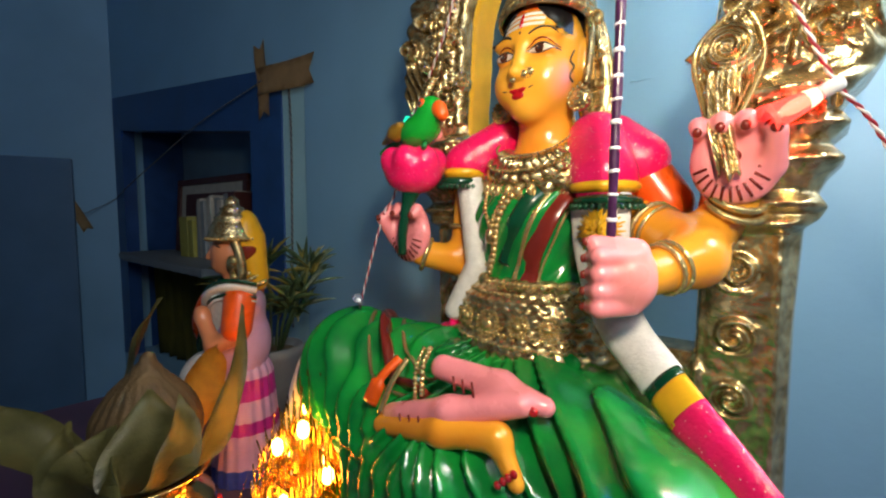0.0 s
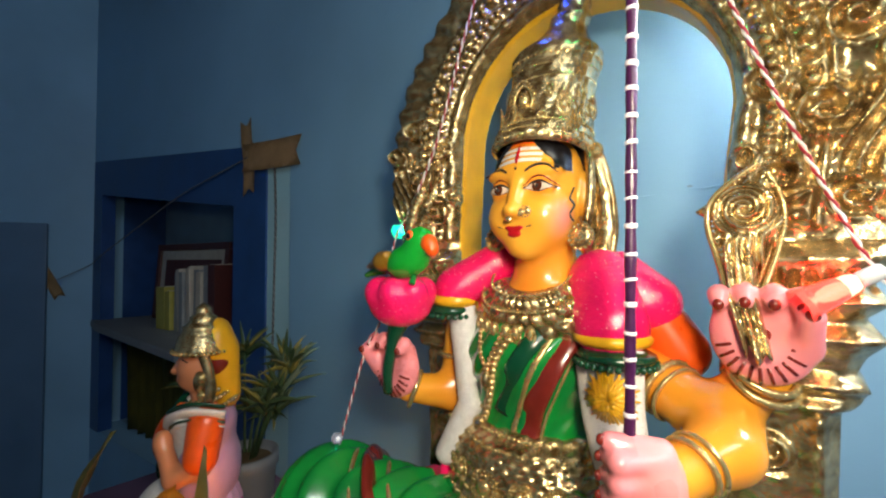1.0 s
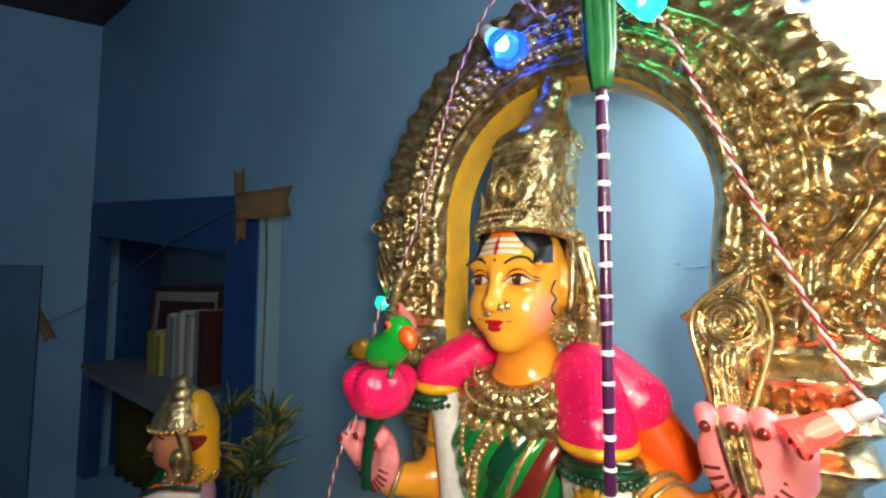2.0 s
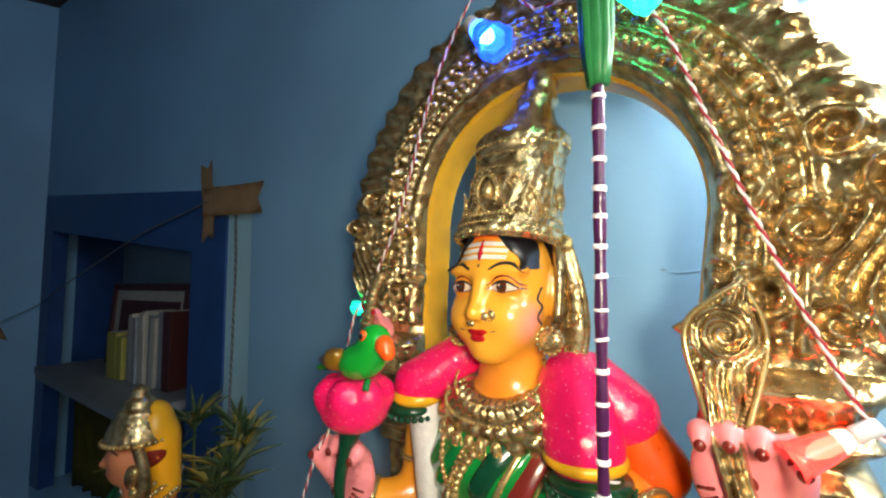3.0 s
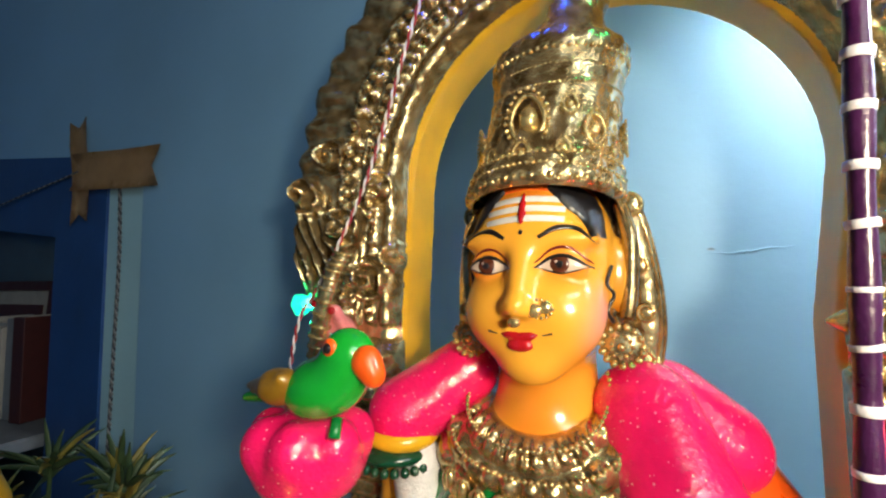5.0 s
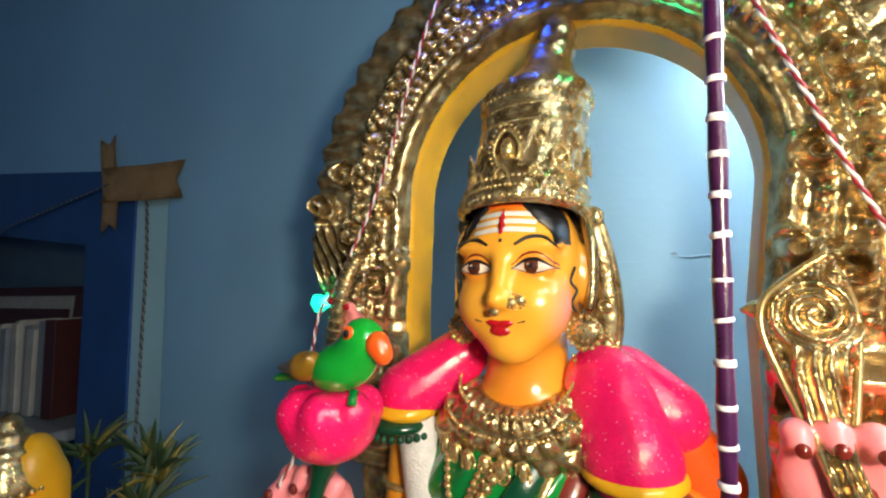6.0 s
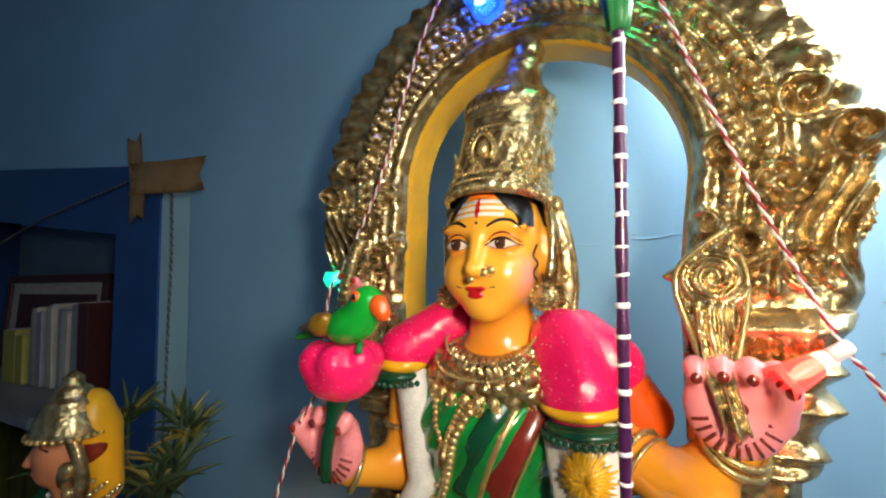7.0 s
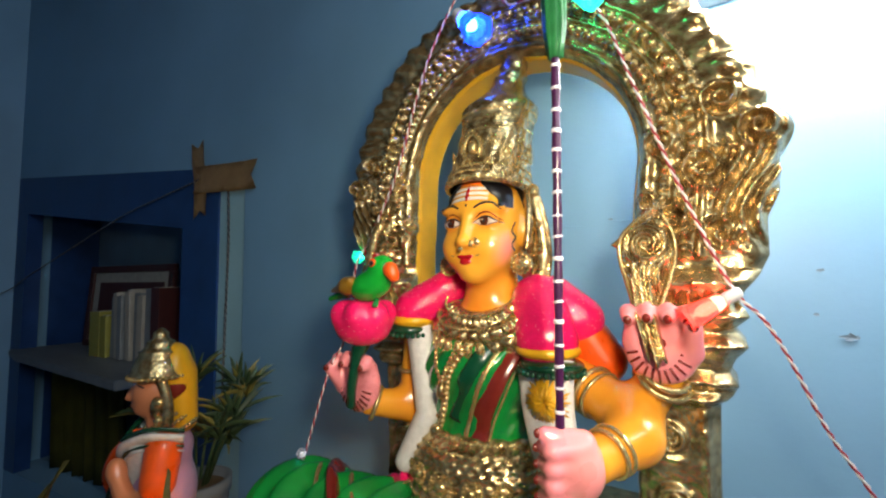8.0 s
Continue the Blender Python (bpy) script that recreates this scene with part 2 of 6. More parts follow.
def part(name, bm, mats, parent=None, label="", smooth=True):
    me = bpy.data.meshes.new(name)
    if isinstance(bm, bmesh.types.BMesh):
        bm.to_mesh(me)
        bm.free()
    else:
        v, f, ids = bm.arrays()
        me.from_pydata(v, [], f)
        me.polygons.foreach_set("material_index", ids)
    finish(me, mats, smooth)
    ob = new(name, me)
    if parent:
        ob.parent = parent
    if label:
        ob["label"] = label
    return ob


def box(bm, x0, x1, y0, y1, z0, z1, bevel=0.0):
    m = Matrix.LocRotScale(((x0 + x1) / 2, (y0 + y1) / 2, (z0 + z1) / 2), None, (x1 - x0, y1 - y0, z1 - z0))
    vs = bmesh.ops.create_cube(bm, size=1, matrix=m)["verts"]
    if bevel:
        es = list({e for v in vs for e in v.link_edges})
        bmesh.ops.bevel(bm, geom=es, offset=bevel, segments=2, affect="EDGES", profile=0.6)
    return bm


def boxed(*a, bevel=0.0):
    return box(bmesh.new(), *a, bevel=bevel)


class Pieces:
    """Gathers many shaped pieces, each with a material, into one mesh."""

    def __init__(self, mats):
        self.mats, self.v, self.f, self.i, self.n = mats, [], [], [], 0

    def put(self, v, f, mat):
        v = np.asarray(v, float)
        self.v.append(v)
        self.f += [[a + self.n for a in q] for q in f]
        self.i += [self.mats.index(mat)] * len(f)
        self.n += len(v)

    def arrays(self):
        return np.concatenate(self.v).tolist(), self.f, self.i

    def lathe(self, profile, mat, seg=32, m=None, cap=True, flute=None):
        a = np.linspace(0, 2 * np.pi, seg, endpoint=False)
        rows = []
        for r, z in profile:
            rr = r * (1 + (flute(a, z) if flute else 0))
            rows.append(np.stack([rr * np.cos(a), rr * np.sin(a), np.full(seg, z)], 1))
        v = np.concatenate(rows)
        f = [[k * seg + j, k * seg + (j + 1) % seg, (k + 1) * seg + (j + 1) % seg, (k + 1) * seg + j] for k in range(len(profile) - 1) for j in range(seg)]
        if cap:
            f += [list(range(seg))[::-1], [(len(profile) - 1) * seg + j for j in range(seg)]]
        if m is not None:
            mm = np.array(m)
            v = v @ mm[:3, :3].T + mm[:3, 3]
        self.put(v, f, mat)

    def ball(self, c, r, mat, seg=12, rings=8, m=None):
        r = (r, r, r) if isinstance(r, (int, float)) else r
        t = np.linspace(0, np.pi, rings + 1)
        pts, f = [], []
        for k in range(rings + 1):
            a = np.linspace(0, 2 * np.pi, seg, endpoint=False)
            s = max(np.sin(t[k]), 1e-3)
            pts.append(np.stack([s * np.cos(a) * r[0], s * np.sin(a) * r[1], np.full(seg, np.cos(t[k]) * r[2])], 1))
        for k in range(rings):
            f += [[k * seg + j, (k + 1) * seg + j, (k + 1) * seg + (j + 1) % seg, k * seg + (j + 1) % seg] for j in range(seg)]
        v = np.concatenate(pts)
        if m is not None:
            v = v @ np.array(m)[:3, :3].T
        self.put(v + np.array(c), f, mat)

    def tube(self, path, radii, mat, seg=8, flat=1.0, twist=0.0):
        p = np.asarray(path, float)
        n = len(p)
        radii = np.full(n, radii) if isinstance(radii, (int, float)) else np.asarray(radii, float)
        tan = np.gradient(p, axis=0)
        tan /= np.linalg.norm(tan, axis=1)[:, None] + 1e-12
        up = np.array([0, -1, 0.0]) if abs(tan[0][1]) < 0.9 else np.array([1.0, 0, 0])
        a = np.linspace(0, 2 * np.pi, seg, endpoint=False)
        rows = []
        for k in range(n):
            side = np.cross(tan[k], up)
            side /= np.linalg.norm(side) + 1e-12
            up = np.cross(side, tan[k])
            aa = a + twist * k
            rows.append(p[k] + radii[k] * (np.cos(aa)[:, None] * side + flat * np.sin(aa)[:, None] * up))
        f = [[k * seg + j, k * seg + (j + 1) % seg, (k + 1) * seg + (j + 1) % seg, (k + 1) * seg + j] for k in range(n - 1) for j in range(seg)]
        f += [list(range(seg))[::-1], [(n - 1) * seg + j for j in range(seg)]]
        self.put(np.concatenate(rows), f, mat)

    def beads(self, path, r, gap, mat, seg=8):
        p = np.asarray(path, float)
        d = np.concatenate([[0], np.cumsum(np.linalg.norm(np.diff(p, axis=0), axis=1))])
        for s in np.arange(0, d[-1], gap):
            self.ball([np.interp(s, d, p[:, k]) for k in range(3)], r, mat, seg, 5)


def spline(pts, n=24):
    """A smooth line through a few points."""
    p = np.asarray(pts, float)
    p = np.concatenate([[2 * p[0] - p[1]], p, [2 * p[-1] - p[-2]]])
    out = []
    for k in range(1, len(p) - 2):
        for t in np.linspace(0, 1, n, endpoint=False):
            a, b, c, d = p[k - 1], p[k], p[k + 1], p[k + 2]
            out.append(0.5 * (2 * b + (c - a) * t + (2 * a - 5 * b + 4 * c - d) * t * t + (3 * b - a - 3 * c + d) * t ** 3))
    return np.array(out + [p[-2]])


class Field:
    """A body of blended solids on a grid, meshed by surface nets. Places are (x, out of the wall, z)."""

    def __init__(self, lo, hi, h):
        self.h, self.lo = h, np.array(lo, float)
        self.n = np.ceil((np.array(hi) - self.lo) / h).astype(int) + 1
        self.f = np.full(self.n, 1.0, np.float32)

    def axes(self, a=None, b=None):
        a = np.zeros(3, int) if a is None else a
        b = self.n if b is None else b
        return np.ix_(*[self.lo[k] + self.h * np.arange(a[k], b[k]) for k in range(3)])

    def add(self, d, lo, hi, k=0.012, cut=False):
        pad = 2 * k + 3 * self.h
        a = np.clip(np.floor((np.array(lo) - pad - self.lo) / self.h), 0, self.n - 1).astype(int)
        b = np.clip(np.ceil((np.array(hi) + pad - self.lo) / self.h) + 1, 1, self.n).astype(int)
        if np.any(b <= a):
            return
        s = tuple(slice(i, j) for i, j in zip(a, b))
        g = d(*self.axes(a, b))
        f = self.f[s]
        if cut:
            f, g = -f, g
        e = np.clip(0.5 + 0.5 * (f - g) / k, 0, 1)
        r = f * (1 - e) + g * e - k * e * (1 - e)
        self.f[s] = -r if cut else r

    def ell(self, c, r, k=0.012, cut=False, turn=0.0, lean=0.0):
        """An ellipsoid; turn: degrees about z, lean: degrees in the plane of the wall."""
        r = (r, r, r) if isinstance(r, (int, float)) else r
        ct, st, cl, sl = math.cos(radians(turn)), math.sin(radians(turn)), math.cos(radians(lean)), math.sin(radians(lean))

        def d(x, y, z):
            x, y, z = x - c[0], y - c[1], z - c[2]
            x, y = ct * x + st * y, -st * x + ct * y
            x, z = cl * x + sl * z, -sl * x + cl * z
            k0 = np.sqrt((x / r[0]) ** 2 + (y / r[1]) ** 2 + (z / r[2]) ** 2)
            k1 = np.sqrt((x / r[0] ** 2) ** 2 + (y / r[1] ** 2) ** 2 + (z / r[2] ** 2) ** 2) + 1e-9
            return k0 * (k0 - 1) / k1
        m = max(r)
        self.add(d, np.array(c) - m, np.array(c) + m, k, cut)

    def rod(self, a, b, ra, rb, k=0.012, cut=False):
        a, b = np.array(a, float), np.array(b, float)
        ab = b - a

        def d(x, y, z):
            t = np.clip(((x - a[0]) * ab[0] + (y - a[1]) * ab[1] + (z - a[2]) * ab[2]) / (ab @ ab), 0, 1)
            q = np.sqrt((x - a[0] - t * ab[0]) ** 2 + (y - a[1] - t * ab[1]) ** 2 + (z - a[2] - t * ab[2]) ** 2)
            return q - (ra + (rb - ra) * t)
        m = max(ra, rb)
        self.add(d, np.minimum(a, b) - m, np.maximum(a, b) + m, k, cut)

    def ripple(self, w):
        """Adds a relief w(x, out, z) to the body's surface."""
        self.f += w(*self.axes()).astype(np.float32)

    def mesh(self):
        f, h = self.f, self.h
        s = f < 0
        c = sum(s[i:s.shape[0] - 1 + i, j:s.shape[1] - 1 + j, k:s.shape[2] - 1 + k].astype(np.int8) for i in (0, 1) for j in (0, 1) for k in (0, 1))
        act = (c > 0) & (c < 8)
        ijk = np.argwhere(act)
        idx = np.full(act.shape, -1, int)
        idx[act] = np.arange(len(ijk))
        acc, cnt = np.zeros((len(ijk), 3)), np.zeros(len(ijk))
        for ax in range(3):
            o = [k for k in range(3) if k != ax]
            for i in (0, 1):
                for j in (0, 1):
                    p = ijk.copy()
                    p[:, o[0]] += i
                    p[:, o[1]] += j
                    q = p.copy()
                    q[:, ax] += 1
                    a, b = f[tuple(p.T)], f[tuple(q.T)]
                    x = (a < 0) != (b < 0)
                    t = np.where(x, a / np.where(x, a - b, 1), 0)
                    pos = p.astype(float)
                    pos[:, ax] += t
                    acc[x] += pos[x]
                    cnt[x] += 1
        v = self.lo + h * acc / cnt[:, None]
        quads = []
        for ax in range(3):
            o1, o2 = (ax + 1) % 3, (ax + 2) % 3
            sl0 = [slice(None)] * 3
            sl1 = [slice(None)] * 3
            sl0[ax], sl1[ax] = slice(0, -1), slice(1, None)
            e = np.argwhere(s[tuple(sl0)] != s[tuple(sl1)])
            e = e[(e[:, o1] > 0) & (e[:, o2] > 0) & (e[:, o1] < idx.shape[o1]) & (e[:, o2] < idx.shape[o2])]
            ins = s[tuple(e.T)]
            cells = []
            for d1, d2 in ((-1, -1), (0, -1), (0, 0), (-1, 0)):
                p = e.copy()
                p[:, o1] += d1
                p[:, o2] += d2
                cells.append(idx[tuple(p.T)])
            q = np.stack(cells, 1)
            q[~ins] = q[~ins][:, ::-1]
            quads.append(q)
        q = np.concatenate(quads)
        q = q[(q >= 0).all(1)]
        return v, q


def wallward(v):
    """(x, out, z) to the local axes, in which y points into the wall."""
    v = np.asarray(v, float).copy()
    v[..., 1] *= -1
    return v


def put_field(pc, fld, mat):
    v, q = fld.mesh()
    pc.put(wallward(v), q[:, ::-1].tolist(), mat)

# ---------------------------------------------------------------- the room


def wall_piece(name, m, boxes, mat, label, kind="structure"):
    bm = bmesh.new()
    for b in boxes:
        box(bm, *b)
    ob = part(name, bm, mat, None, label, smooth=False)
    ob.matrix_world = m
    return tagged(ob, label, "wall", "", kind)


HIGH = 2.70
wall_shrine = wall_piece("wall_shrine", SHRINE, [(-0.925, 1.9, 0, 0.12, 0, HIGH)], "wall", "blue painted plaster wall with chips behind the shrine")
wall_left = wall_piece("wall_left", LEFT, [(-1.70, -1.56, 0, 0.12, 0, HIGH), (-1.56, -0.12, 0, 0.12, 1.77, HIGH), (-1.56, -0.12, 0, 0.12, 0, 0.45), (-0.12, 0.004, 0, 0.12, 1.60, HIGH)], "wall", "dim blue painted plaster wall with a recessed shelf")
pale = wall_piece("trim_pale_strip", LEFT, [(-0.12, 0.004, 0.0, 0.12, 0, 1.60)], "wall_pale", "pale cyan painted strip beside the recess")


def wall_turn():
    """The soft plastered turn between the two stretches of wall, a hand's breadth of curve on either side."""
    a, b = Vector((-0.30, 0, 0)), LEFT.inverted() @ (BEND + 0.32 * U)
    bm = bmesh.new()
    for t0, z0, z1 in ((0.0, 1.60, HIGH), (0.5, 0.0, 1.60)):
        cols = []
        for k in range(17):
            t = t0 + (1 - t0) * k / 16
            c = a * (1 - t) ** 2 + b * t * t
            cols.append([bm.verts.new((c.x, c.y - 0.0012, z)) for z in np.linspace(z0, z1, 5)])
        for p, q in zip(cols, cols[1:]):
            for j in range(4):
                bm.faces.new((p[j], q[j], q[j + 1], p[j + 1]))
    return bm


turn = part("wall_turn", wall_turn(), "wall", None)
turn.matrix_world = LEFT
tagged(turn, "blue plastered turn of the wall beside the recess", "wall", "", "structure")
corner = LEFT @ Matrix.Translation((-1.58, 0, 0)) @ Matrix.Rotation(radians(62), 4, "Z")
wall_side = wall_piece("wall_side", corner, [(-1.90, 0.0, 0, 0.12, 0, HIGH)], "wall", "dim blue side wall in shade")
door_leaf = part("door_1", boxed(-1.1, -0.17, -0.03, -0.002, 0.02, 1.45, bevel=0.006), "door_blue", None, smooth=False)
door_leaf.matrix_world = corner
tagged(door_leaf, "dark blue painted door leaf in the shade", "door", "", "structure")
wall_back = wall_piece("wall_back", Matrix(), [(-3.2, 2.6, -2.2, -2.08, 0, HIGH)], "wall", "blue painted wall behind the camera")
wall_right = wall_piece("wall_right", Matrix(), [(1.75, 1.87, -2.1, 0.9, 0, HIGH)], "wall", "blue painted wall beside the shrine")
wall_far = wall_piece("wall_far", Matrix(), [(-3.3, -3.18, -2.1, 2.9, 0, HIGH)], "wall", "blue painted far wall")
floor = part("floor", boxed(-3.6, 2.7, -2.3, 3.6, -0.1, 0), "floor", None, smooth=False)
tagged(floor, "red oxide cement floor", "floor", "", "structure")
ceiling = part("ceiling", boxed(-3.6, 2.7, -2.3, 3.6, HIGH, HIGH + 0.12), "timber", None, smooth=False)
tagged(ceiling, "dark brown boarded timber ceiling above the shrine", "ceiling", "", "structure")

# the recess with its navy border, slab and books
# a shelf recess in the wall, no window
recess = thing("recess_1", "recessed wall shelf with a navy painted border", "recess", LEFT, "", "structure")
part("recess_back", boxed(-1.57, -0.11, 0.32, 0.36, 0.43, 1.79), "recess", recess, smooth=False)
part("recess_side", boxed(-1.60, -1.56, 0.12, 0.36, 0.43, 1.79), "navy", recess, smooth=False)
part("recess_side", boxed(-0.1195, -0.08, 0.12, 0.36, 0.43, 1.79), "navy", recess, smooth=False)
part("recess_top", boxed(-1.57, -0.11, 0.12, 0.36, 1.77, 1.81), "navy", recess, smooth=False)
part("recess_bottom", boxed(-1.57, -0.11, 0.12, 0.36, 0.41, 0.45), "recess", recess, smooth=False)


def plate(pts, y0, y1):
    """A flat board with the outline pts (x, z) and some thickness."""
    bm = bmesh.new()
    a = [bm.verts.new((x, y0, z)) for x, z in pts]
    b = [bm.verts.new((x, y1, z)) for x, z in pts]
    bm.faces.new(a)
    bm.faces.new(b[::-1])
    for i in range(len(pts)):
        j = (i + 1) % len(pts)
        bm.faces.new((a[j], a[i], b[i], b[j]))
    bmesh.ops.recalc_face_normals(bm, faces=bm.faces)
    return bm


part("border_top", plate([(-1.56, 1.764), (-0.12, 1.628), (-0.12, 1.43), (-0.30, 1.452), (-1.457, 1.59)], -0.006, 0.05), "navy", recess, smooth=False)
part("border_right", plate([(-0.30, 1.452), (-0.12, 1.43), (-0.12, 0.45), (-0.30, 0.45)], -0.0065, 0.05), "navy", recess, smooth=False)
part("border_left", plate([(-1.56, 1.76), (-1.457, 1.59), (-1.457, 0.45), (-1.56, 0.45)], -0.0065, 0.05), "navy", recess, smooth=False)
part("wall_fill", plate([(-1.56, 1.764), (-0.12, 1.628), (-0.12, 1.77), (-1.56, 1.77)], 0.0, 0.12), "wall", recess, smooth=False)


def flat_slab(pts, z0, z1):
    """A slab with the plan outline pts (x, y)."""
    bm = bmesh.new()
    a = [bm.verts.new((x, y, z0)) for x, y in pts]
    b = [bm.verts.new((x, y, z1)) for x, y in pts]
    bm.faces.new(a[::-1])
    bm.faces.new(b)
    for i in range(len(pts)):
        j = (i + 1) % len(pts)
        bm.faces.new((a[i], a[j], b[j], b[i]))
    bmesh.ops.recalc_face_normals(bm, faces=bm.faces)
    bmesh.ops.bevel(bm, geom=bm.edges[:], offset=0.004, segments=2, affect="EDGES")
    return bm


slab = part("shelf_slab", flat_slab([(-1.50, -0.03), (-1.30, -0.075), (-0.36, -0.155), (-0.335, 0.30), (-1.44, 0.30)], 0.955, 0.985), "shelf", None, smooth=False)
slab.matrix_world = LEFT
tagged(slab, "grey stone shelf slab inside the recess", "shelf")
bm = bmesh.new()
rows = []
for k in range(49):
    x = -1.44 + 0.64 * k / 48
    y = 0.10 + 0.016 * math.sin(0.9 * k) + 0.008 * math.sin(2.3 * k)
    rows.append([bm.verts.new((x + 0.02 * (0.95 - z), y * (1 + 0.15 * (0.95 - z)), z)) for z in np.linspace(0.455, 0.953, 7)])
for p, q in zip(rows, rows[1:]):
    for j in range(6):
        bm.faces.new((p[j], q[j], q[j + 1], p[j + 1]))
bmesh.ops.solidify(bm, geom=bm.faces[:], thickness=0.003)
hang = part("curtain", bm, "olive", None)
hang.matrix_world = LEFT
tagged(hang, "olive green cloth hanging in folds below the shelf slab", "cloth")

rnd = random.Random(4)
x = -0.955
books = [("book_b", 0.075, 0.175, 0.10), ("book_b", 0.045, 0.16, 0.10), ("book_d", 0.035, 0.235, 0.10), ("book_a", 0.028, 0.25, 0.10), ("book_d", 0.03, 0.24, 0.11), ("book_a", 0.020, 0.262, 0.10),
         ("book_a", 0.030, 0.255, 0.10), ("book_d", 0.035, 0.25, 0.10), ("book_a", 0.034, 0.24, 0.11), ("book_d", 0.05, 0.265, 0.10), ("book_c", 0.045, 0.27, 0.10)]
for k, (mat, w, h, d) in enumerate(books):
    lean = rnd.uniform(-2, 1) - (3.5 if k in (3, 6) else 0)
    b = thing("book", {"book_a": "cream paperback book standing on the shelf slab", "book_b": "olive covered book standing on the shelf slab", "book_c": "maroon bound book standing on the shelf slab", "book_d": "grey covered book standing on the shelf slab"}[mat], "book",
              LEFT @ Matrix.Translation((x + w / 2, 0.035 + rnd.uniform(0, 0.02), 0.986)) @ Matrix.Rotation(radians(rnd.uniform(-3, 3)), 4, "Z") @ Matrix.Rotation(radians(lean), 4, "Y"), "books on the shelf")
    part("cover", boxed(-w / 2, w / 2, -0.004, d, 0, h, bevel=0.002), mat, b, smooth=False)
    part("page_block", boxed(-w / 2 + 0.003, w / 2 - 0.003, 0.004, d + 0.003, 0.004, h + 0.002), "book_a", b, smooth=False)
    x += w + 0.004
framed = thing("picture_frame", "maroon picture frame with a pale mount standing behind the books", "picture frame", LEFT @ Matrix.Translation((-1.0, 0.185, 0.9855)) @ Matrix.Rotation(radians(-4), 4, "X"))
for nm, q in (("rail", (-0.33, 0.33, -0.02, 0.0, 0.335, 0.365)), ("rail", (-0.33, 0.33, -0.02, 0.0, 0.0, 0.03)), ("stile", (-0.33, -0.295, -0.02, 0.0, 0.03, 0.335)), ("stile", (0.295, 0.33, -0.02, 0.0, 0.03, 0.335))):
    part(nm, boxed(*q, bevel=0.004), "book_c", framed, smooth=False)
part("mount", boxed(-0.295, 0.295, -0.010, -0.004, 0.03, 0.335), "book_a", framed, "pale cream mount", smooth=False)
part("picture", boxed(-0.24, 0.26, -0.014, -0.009, 0.03, 0.29), "book_c", framed, "plain dark maroon picture", smooth=False)

# the table under the shrine
table = thing("shrine_table", "long low table under a dark cloth", "table", SHRINE)
part("tabletop", boxed(-1.25, 0.75, -0.74, -0.02, TABLE - 0.04, TABLE - 0.004, bevel=0.004), "timber", table, smooth=False)
for lx in (-1.18, 0.68):
    for ly in (-0.68, -0.08):
        part("leg", boxed(lx - 0.03, lx + 0.03, ly - 0.03, ly + 0.03, 0, TABLE - 0.04, bevel=0.004), "timber", table, smooth=False)
cover = part("tablecloth", boxed(-1.27, 0.77, -0.76, -0.012, TABLE - 0.004, TABLE, bevel=0.001), "cloth", None, smooth=False)
cover.matrix_world = SHRINE
tagged(cover, "dark violet cloth spread on the shrine table", "tablecloth")

# wall tube lamp, high on the shrine wall
lamp = thing("tube_lamp", "white tube lamp glowing on the wall", "lamp", SHRINE @ Matrix.Translation((0.52, 0, 1.695)))
part("housing", boxed(-0.34, 0.34, -0.03, 0.0, -0.02, 0.02, bevel=0.004), "cap", lamp, smooth=False)
pc = Pieces(["tube"])
pc.lathe([(0.017, -0.31), (0.017, 0.31)], "tube", 16, Matrix.Translation((0, -0.095, 0)) @ Matrix.Rotation(radians(90), 4, "Y"))
part("tube", pc, ["tube"], lamp)
for s in (-1, 1):
    part("socket", boxed(s * 0.32 - 0.012, s * 0.32 + 0.012, -0.118, -0.03, -0.022, 0.022, bevel=0.003), "cap", lamp, smooth=False)

# chips in the wall's paint
chips = thing("wall_chip", "chipped paint spots in the blue wall", "paint chip", SHRINE, "", "structure")
rnd = random.Random(9)
for cx, cz, cr in ((0.376, 1.201, 0.007), (0.352, 1.285, 0.003), (0.345, 1.228, 0.0028), (0.10, 1.372, 0.0025)):
    pc = Pieces(["plaster"])
    n = 12
    rr = [cr * rnd.uniform(0.6, 1.3) for _ in range(n)]
    v = [(cx + 1.4 * r * math.cos(2 * math.pi * k / n), -0.0015, cz + 0.7 * r * math.sin(2 * math.pi * k / n)) for k, r in enumerate(rr)] + [(cx, -0.0003, cz)]
    pc.put(v, [[k, (k + 1) % n, n] for k in range(n)], "plaster")
    part("chip", pc, ["plaster"], chips, smooth=False)

pc = Pieces(["wall"])
xs = np.linspace(0.02, 0.20, 40)
pc.tube(np.stack([xs, np.full(40, 0.0004), 1.364 + 0.06 * (xs - 0.04) + 0.0012 * np.sin(90 * xs) + 0.0006 * np.sin(310 * xs)], 1), 0.0008 + 0.0005 * np.sin(60 * xs), "wall", 6)
part("ridge", pc, ["wall"], chips)

# ---------------------------------------------------------------- the golden arch
ARCH_IN, ARCH_C = 0.166, 1.43


